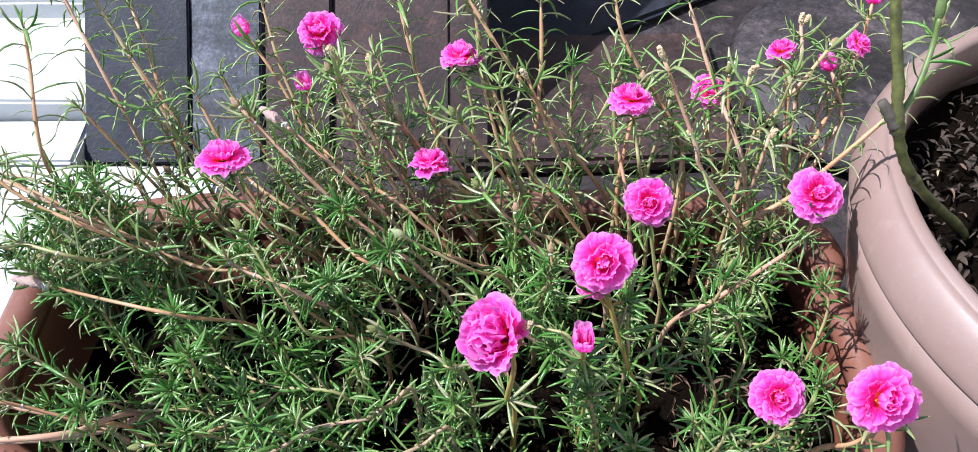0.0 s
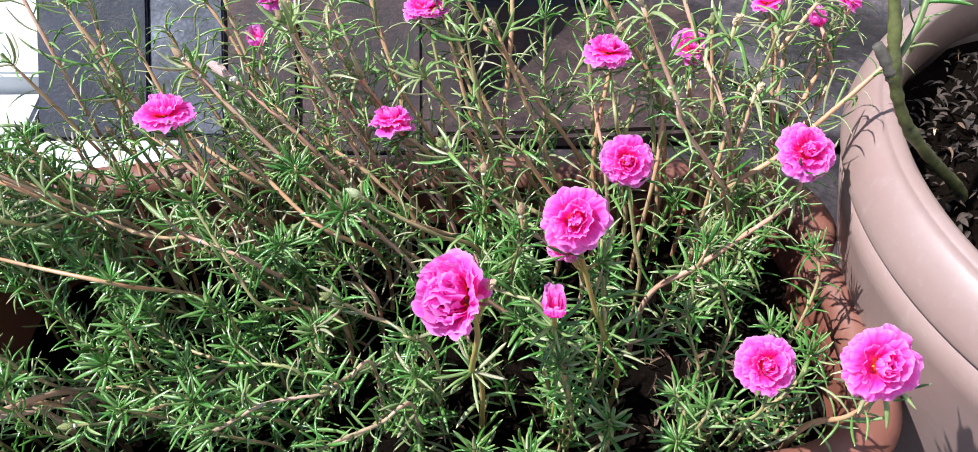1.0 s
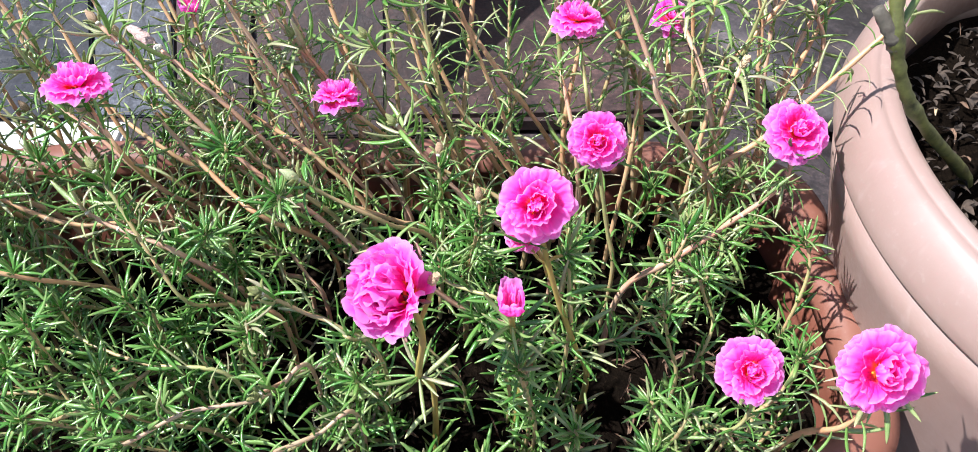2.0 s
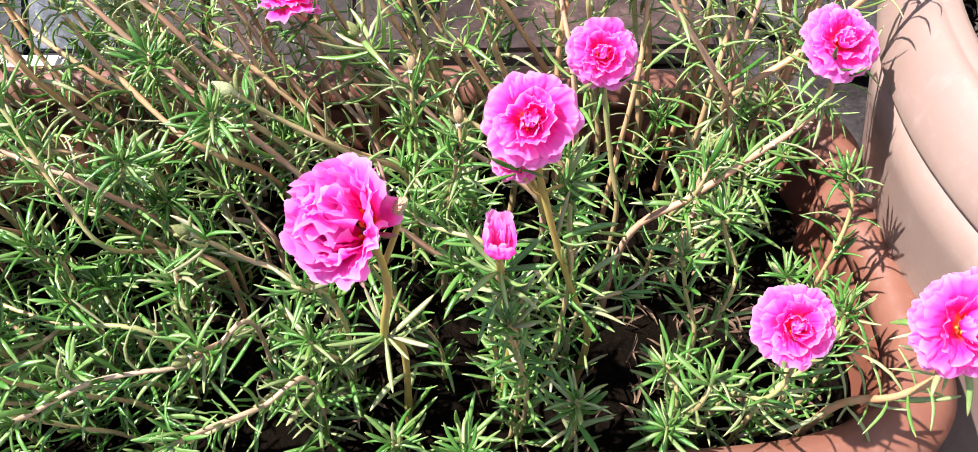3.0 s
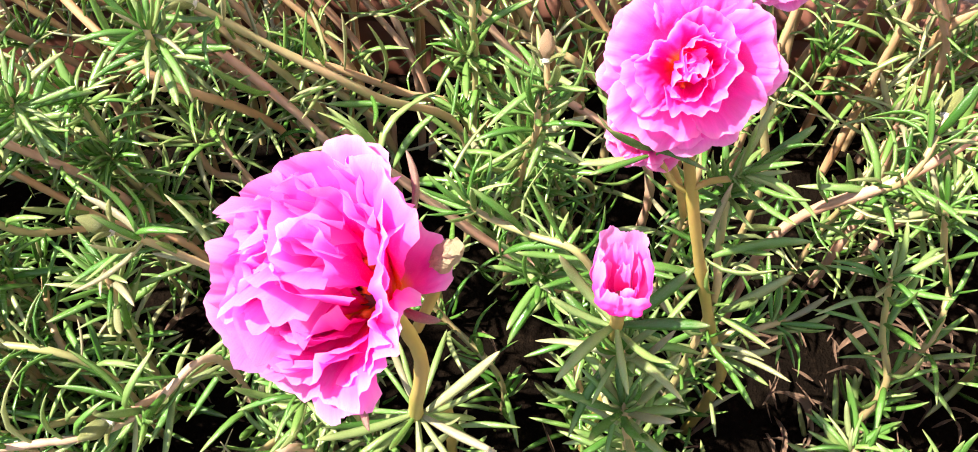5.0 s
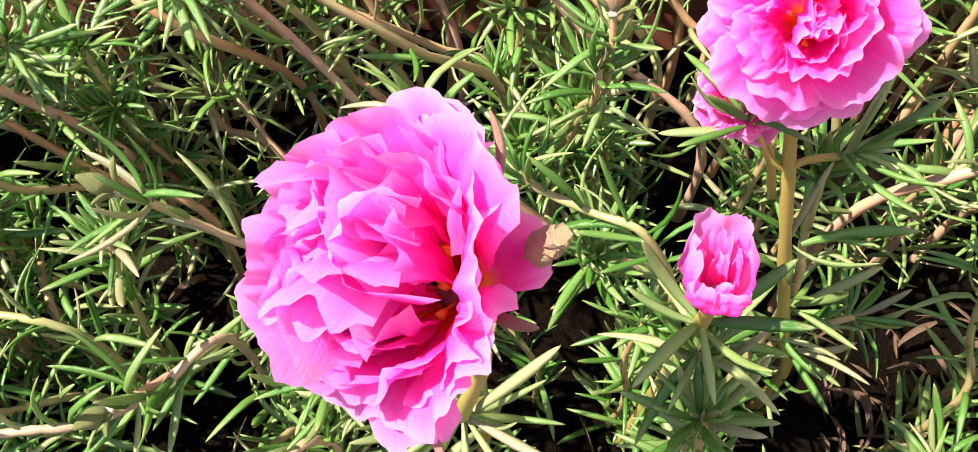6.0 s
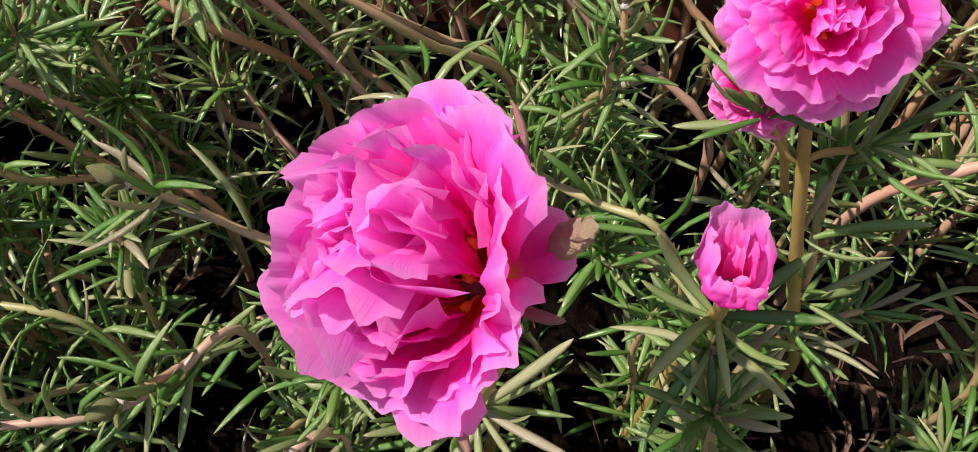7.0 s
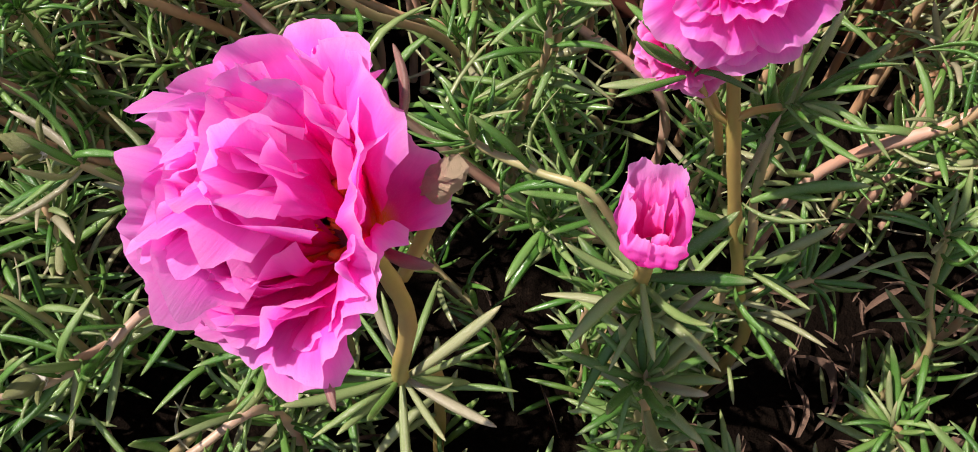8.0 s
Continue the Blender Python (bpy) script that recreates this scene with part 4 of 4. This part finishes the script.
hero = shoot("bloom", [(.018, .354, .195), (.0115, .3335, .242), (.0150, .325, .290), (.0108, .3165, .3300)], "flower", .0510, (-.80, -.15, .55), whorl=1, gape=(.52, -.58, .62))
shoot("green", [(.021, .488, .21), (.02, .48, .242), (.02, .488, .261)], "bud")
shoot("green", [(.038, .45, .2), (.045, .435, .241), (.044, .44, .268)], "bud")
shoot("green", [(.165, .376, .17), (.157, .385, .203), (.15, .39, .233)], "tuft")
shoot("green", [(.182, .393, .17), (.192, .41, .186), (.184, .417, .206), (.176, .42, .229)], "tuft")
shoot("green", [(.243, .418, .17), (.251, .43, .213), (.245, .44, .236)], "rosette")
shoot("green", [(-.144, .469, .18), (-.114, .42, .254), (-.108, .412, .272)], "rosette")
shoot("green", [(-.144, .55, .19), (-.108, .475, .272), (-.105, .47, .285)], "rosette")
shoot("green", [(-.098, .5, .19), (-.07, .43, .274), (-.068, .425, .29)], "rosette")
shoot("green", [(.101, .328, .15), (.098, .325, .192), (.096, .325, .204)], "rosette")
shoot("green", [(.048, .311, .15), (.047, .303, .185), (.045, .301, .200)], "rosette")
shoot("comb", [(.104, .386, .185), (.118, .388, .197), (.131, .394, .194)], "tuft", few=1.3)
shoot("green", [(-.011, .361, .17), (-.022, .35, .209), (-.026, .35, .219)], "rosette")
shoot("green", [(-.091, .383, .16), (-.09, .385, .211), (-.091, .388, .221)], "rosette")
shoot("green", [(.149, .327, .17), (.145, .345, .192), (.141, .348, .198)], "rosette")
shoot("green", [(.204, .343, .17), (.204, .36, .19), (.205, .365, .199)], "rosette")
shoot("green", [(.155, .332, .16), (.154, .325, .197), (.159, .33, .215)], "rosette")
shoot("green", [(.074, .349, .18), (.065, .345, .243), (.062, .346, .262)], "rosette")
shoot("green", [(.077, .345, .17), (.066, .333, .238), (.063, .333, .255)], "rosette")
shoot("green", [(.039, .45, .19), (.042, .43, .242), (.042, .435, .256)], "tuft")
shoot("green", [(.099, .436, .2), (.1, .44, .227), (.1, .45, .243)], "tuft")
shoot("green", [(-.02, .399, .18), (-.025, .36, .24), (-.032, .362, .243)], "tuft")
shoot("green", [(-.121, .386, .17), (-.141, .42, .164), (-.141, .425, .174)], "rosette")
shoot("green", [(-.106, .402, .16), (-.093, .39, .203), (-.094, .392, .211)], "rosette")
shoot("green", [(.146, .325, .165), (.143, .323, .175), (.139, .318, .190)], "rosette")
shoot("green", [(.227, .406, .170), (.220, .405, .185), (.216, .404, .195)], "rosette")
shoot("green", [(.014, .329, .150), (.013, .322, .165), (.012, .320, .178)], "tuft")
shoot("green", [(-.029, .369, .175), (-.031, .368, .185), (-.032, .366, .195)], "tuft")
shoot("green", [(.096, .379, .215), (.094, .385, .247), (.093, .392, .27)], "rosette")


under("side_stem", mesh_of("side_stem", *tube_data(spline([(0.0145, 0.327, 0.300), (0.0200, 0.326, 0.322), (0.0200, 0.3190, 0.3370)], 5), lambda f: 0.0012, 7), STEM_YELLOW), hero)
under("seed_head", SEED_MESH, hero, axis_pose((0.0198, 0.3190, 0.3360), (0.35, -0.2, 0.9)) @ Matrix.Diagonal((0.0060, 0.0060, 0.0095, 1)), "dry papery seed head")
for foot, way, long in (((0.0140, 0.3130, 0.3330), (0.45, -0.62, 0.45), 0.0105), ((0.0095, 0.3050, 0.3260), (-0.15, -0.95, 0.25), 0.0130), ((0.0150, 0.3300, 0.3350), (0.10, 0.90, 0.35), 0.0120)):
    under("sepal", SEPAL_MESH, hero, axis_pose(foot, way) @ Matrix.Rotation(-math.pi / 2, 4, "Y") @ Matrix.Diagonal((long, long, long, 1)), "dark purple-brown sepal")


under("side_stem", mesh_of("side_stem", *tube_data(spline([(0.081, 0.385, 0.263), (0.077, 0.388, 0.276), (0.072, 0.391, 0.283), (0.067, 0.392, 0.29)], 5), lambda f: 0.0011, 7), STEM_YELLOW), tall_bloom)


def node_leaves(thing, at, way, count, long, wide, seed):
    """A bunch of needle leaves from one node of a stem."""
    rng = random.Random(seed)
    way = Vector(way).normalized()
    for k in range(count):
        under("leaf", LEAVES["green" if rng.random() < 0.7 else "olive"][rng.randrange(len(SHAPES))], thing, leaf_pose(Vector(at) + way * 0.006 * k / count, way, 2.4 * k, radians(wide * (1.1 - 0.75 * k / count)), long * rng.uniform(0.75, 1.15), rng.uniform(0.9, 1.1)))


for foot, top in (((0.0795, 0.381, 0.280), (0.0868, 0.378, 0.2885)), ((0.0790, 0.3815, 0.278), (0.0700, 0.3840, 0.2880))):
    under("side_stem", mesh_of("side_stem", *tube_data(spline([foot, ((foot[0] + top[0]) / 2, foot[1], (foot[2] + top[2]) / 2 - 0.001), top], 4), lambda f: 0.0009, 7), STEM_YELLOW), tall_bloom)
    node_leaves(tall_bloom, top, Vector(top) - Vector(foot), 12, 0.019, 70, int(top[0] * 1e4))
for at, way, many in (((0.0868, 0.3785, 0.252), (0.7, -0.2, 0.6), 3), ((0.0905, 0.3787, 0.240), (-0.8, -0.2, 0.35), 2), ((0.0962, 0.379, 0.221), (0.8, -0.1, 0.6), 4), ((0.0985, 0.379, 0.213), (-0.5, -0.5, 0.3), 3), ((0.1030, 0.380, 0.196), (0.7, -0.4, 0.3), 4)):
    node_leaves(tall_bloom, at, way, many, 0.023, 50, int(at[2] * 1e3))
flower(tall_bloom, (0.067, 0.392, 0.29), (0.1, -0.5, 0.85), 0.024, "magenta", random.Random(12), 0.75)


# ---- the rest of the planter's growth ----
HOLES = [(-0.25, 0.415, 0.10, 0.045), (0.005, 0.350, 0.095, 0.040), (0.200, 0.415, 0.060, 0.045), (0.15, 0.405, 0.03, 0.02), (-0.12, 0.435, 0.05, 0.016), (0.135, 0.38, 0.03, 0.016)]


def filler():
    rng = random.Random(77)
    made = 0
    while made < 52:
        x, y = rng.uniform(CX - HX + 0.055, CX + HX - 0.06), rng.uniform(CY - HY + 0.045, CY + HY - 0.05)
        if any(((x - a) / c) ** 2 + ((y - b) / d) ** 2 < 1 for a, b, c, d in HOLES):
            continue
        woody_side = x < 0.04 and y > 0.40
        if y > 0.50 and rng.random() < 0.75:
            continue
        if y < 0.44 and x > -0.1 and rng.random() < 0.7:
            continue
        if x > 0.1 and rng.random() < 0.45:
            continue
        if woody_side and rng.random() < (0.75 if y > 0.5 else 0.4):
            continue
        made += 1
        back = (y - 0.31) / 0.24
        tall = 0.045 + 0.045 * rng.random() + 0.02 * back * rng.random()
        if woody_side:
            tall *= 0.72
        elif x > 0.06:
            tall *= 0.78
        lean = Vector((-0.6 + rng.uniform(-0.5, 0.5) + (0.7 if x > 0.1 else 0), rng.uniform(-0.7, 0.5), 1.1)).normalized()
        a = Vector((x, y, 0.145))
        b = a + lean * tall * 0.55
        c = b + (lean * 0.6 + Vector((rng.uniform(-0.3, 0.3), rng.uniform(-0.3, 0.2), 0.5))).normalized() * tall * 0.6
        woody = y > 0.45 and rng.random() < 0.4 * back
        shoot("leg" if woody else "green", [a, b, c], rng.choice(("tuft", "tuft", "rosette")), single=False, few=1.1 if not woody_side else 0.8)
    # leafy tops between the runners at the left end
    for k in range(12):
        a = Vector((rng.uniform(-0.34, -0.08), rng.uniform(0.35, 0.49), 0.15))
        if any(((a.x - u) / c) ** 2 + ((a.y - b) / d) ** 2 < 0.8 for u, b, c, d in HOLES):
            continue
        b = a + Vector((rng.uniform(-0.035, 0.0), rng.uniform(-0.02, 0.01), 0.045))
        c = b + Vector((rng.uniform(-0.03, 0.01), rng.uniform(-0.025, 0.0), rng.uniform(0.032, 0.060)))
        shoot("green", [a, b, c], rng.choice(("rosette", "rosette", "tuft")), single=False)
    # long tan runners that lie over the left and the back of the planter
    for k in range(10):
        x, y = rng.uniform(-0.12, 0.12), rng.uniform(0.40, 0.545)
        long = rng.uniform(0.07, 0.14)
        way = Vector((rng.uniform(-1.0, -0.45), rng.uniform(-0.15, 0.35), rng.uniform(0.3, 0.7))).normalized()
        a = Vector((x, y, 0.165))
        b = a + way * long * 0.5 + Vector((0, 0, rng.uniform(0.0, 0.008)))
        c = a + way * long + Vector((0, 0, rng.uniform(0.004, 0.03)))
        shoot("leg", [a, b, c], rng.choice(("tuft", "tuft", "tuft", "tuft", "bud")), single=False, few=0.7)


def tall_back():
    rng = random.Random(31)
    for k in range(38):
        x = CX - 0.18 + 0.46 * (k + rng.random()) / 38
        side = -0.75 if x < 0.1 else 0.05
        a = Vector((x, rng.uniform(0.52, 0.555), 0.16))
        b = a + Vector((0.045 * (side + rng.uniform(-0.4, 0.4)), rng.uniform(0.0, 0.03), rng.uniform(0.05, 0.07)))
        c = b + Vector((0.05 * (side + rng.uniform(-0.4, 0.4)), rng.uniform(0.0, 0.04), rng.uniform(0.03, 0.12)))
        shoot("leg" if rng.random() < 0.95 else "green", [a, b, c], rng.choice(("tuft", "tuft", "tuft", "bud", "seed")), single=False, few=0.85)


filler()
tall_back()


# ---- the twig in the round pot ----
def pot_twig():
    thing = tagged(new("green_twig"), "bare green woody stem growing from the round pot, once cut", "plant")
    main = spline([(0.357, 0.478, 0.244), (0.344, 0.471, 0.262), (0.298, 0.457, 0.310), (0.275, 0.455, 0.340), (0.262, 0.460, 0.370), (0.258, 0.470, 0.395), (0.252, 0.481, 0.420), (0.247, 0.493, 0.446)], 8)
    STUB = [(0.265, 0.459, 0.362), (0.259, 0.460, 0.371), (0.2495, 0.4645, 0.383)]
    side = spline([(0.262, 0.461, 0.370), (0.275, 0.476, 0.386), (0.285, 0.495, 0.402), (0.286, 0.502, 0.420)], 6)
    under("side_shoot", mesh_of("side_shoot", *tube_data(side, lambda f: 0.0022 - 0.0004 * f, 8), TWIG_FRESH), thing, label="fresh green side shoot")
    under("pod", mesh_of("pod", *bud_data(10, 8, 0.2, 0.30, 0.02), TWIG_FRESH), thing, axis_pose((0.286, 0.502, 0.418), (0.0, 0.4, 0.9)) @ Matrix.Diagonal((0.011, 0.011, 0.020, 1)), "pointed green pod")
    under("leaf", LEAVES["green"][1], thing, axis_pose((0.281, 0.488, 0.396), (0.9, -0.1, 0.3)) @ Matrix.Rotation(-math.pi / 2, 4, "Y") @ Matrix.Diagonal((0.026, 0.028, 0.028, 1)))
    rng = random.Random(5)
    under("stem", mesh_of("stem", *tube_data(main, lambda f: 0.0041 - 0.0006 * f + 0.0010 * math.exp(-((f - 0.57) / 0.03) ** 2) + 0.0007 * math.exp(-((f - 0.33) / 0.02) ** 2) + 0.0006 * math.exp(-((f - 0.80) / 0.02) ** 2), 10, rng=rng), TWIG_GREEN), thing)
    stub = spline(STUB, 5)
    under("cut_stub", mesh_of("cut_stub", *tube_data(stub, lambda f: 0.0049 - 0.0013 * f, 10, rng=rng), TWIG_GREY), thing, label="grey dry cut stub")


pot_twig()


# ---- dry litter on the soil ----
def curl_shape(seed):
    rng = random.Random(seed)
    nu, nv, verts, faces = 7, 5, [], []
    b, t = rng.uniform(0.5, 1.6), rng.uniform(-1.2, 1.2)
    for i in range(nu):
        f = i / (nu - 1)
        w = 0.28 * math.sin(math.pi * (0.06 + 0.9 * f)) ** 0.8
        for j in range(nv):
            g = 2 * j / (nv - 1) - 1
            q = Vector((f - 0.5, g * w, 0.35 * b * g * g * w + 0.18 * b * math.sin(f * 3) + rng.uniform(-0.03, 0.03)))
            verts.append(Matrix.Rotation(t * (f - 0.5), 3, "X") @ q)
    for i in range(nu - 1):
        for j in range(nv - 1):
            a = i * nv + j
            faces.append((a, a + nv, a + nv + 1, a + 1))
    return verts, faces


CURLS = [mesh_of("dry_leaf", *curl_shape(k), m) for k in range(6) for m in (DRY, DRY_DARK)]
CRUMBS = [mesh_of("dry_leaf", *curl_shape(20 + k), m) for k in range(6) for m in (LITTER_SHADED, LITTER_SHADED, DRY_DARK)]


def litter():
    rng = random.Random(21)
    for k in range(140):
        a, r = rng.uniform(1.4, 4.6), 0.225 * math.sqrt(rng.uniform(0.1, 1))
        ob = new("dry_leaf", rng.choice(CRUMBS * 3 + CURLS[::2]))
        s = rng.uniform(0.006, 0.017)
        ob.matrix_basis = pose(PX + r * math.cos(a), PY + r * math.sin(a), 0.2515, rng.uniform(-30, 30), rng.uniform(-30, 30), rng.uniform(0, 360)) @ Matrix.Diagonal((s, s * rng.uniform(0.15, 0.5), s, 1))
        tagged(ob, "small curled dry leaf on the soil", "dry leaf", "dry leaves on the soil")
    verts, faces = [], []
    for k in range(1100):
        a, r = rng.uniform(1.2, 4.8), 0.228 * math.sqrt(rng.uniform(0.05, 1))
        q = rng.uniform(0.004, 0.013)
        m = pose(PX + r * math.cos(a), PY + r * math.sin(a), 0.250 + rng.uniform(0, 0.005), rng.uniform(-25, 25), rng.uniform(-25, 25), rng.uniform(0, 360)) @ Matrix.Diagonal((q, q * rng.uniform(0.2, 0.9), q, 1))
        v, f = curl_shape(rng.randrange(100))
        faces += [tuple(n + len(verts) for n in face) for face in f]
        verts += [m @ w for w in v]
    tagged(new("leaf_litter", mesh_of("leaf_litter", verts, faces, LITTER_SHADED)), "thin brown straw and leaf litter on the pot's soil", "litter", kind="stuff")
    for k in range(36):
        ob = new("dry_leaf", rng.choice(CURLS[1::2]))
        s = rng.uniform(0.010, 0.024)
        ob.matrix_basis = pose(rng.uniform(CX - 0.06, CX + 0.27), rng.uniform(0.34, 0.50), 0.120, rng.uniform(-30, 30), rng.uniform(-30, 30), rng.uniform(0, 360)) @ Matrix.Diagonal((s, s * rng.uniform(0.07, 0.25), s, 1))
        tagged(ob, "small dark withered leaf on the soil", "dry leaf", "dry leaves on the soil")
    for k in range(110):
        ob = new("dry_leaf", rng.choice(CURLS[1::2]))
        s = rng.uniform(0.009, 0.022)
        cx, cy, sx, sy = rng.choice(((0.19, 0.40, 0.055, 0.04), (0.03, 0.37, 0.09, 0.04), (0.19, 0.40, 0.055, 0.04)))
        ob.matrix_basis = pose(cx + rng.uniform(-sx, sx), cy + rng.uniform(-sy, sy), 0.119 + rng.uniform(0, 0.010), rng.uniform(-30, 30), rng.uniform(-30, 30), rng.uniform(0, 360)) @ Matrix.Diagonal((s, s * rng.uniform(0.08, 0.25), s * rng.uniform(0.6, 1.3), 1))
        tagged(ob, "curled brown dead leaf on the soil", "dry leaf", "dry leaves on the soil")


litter()
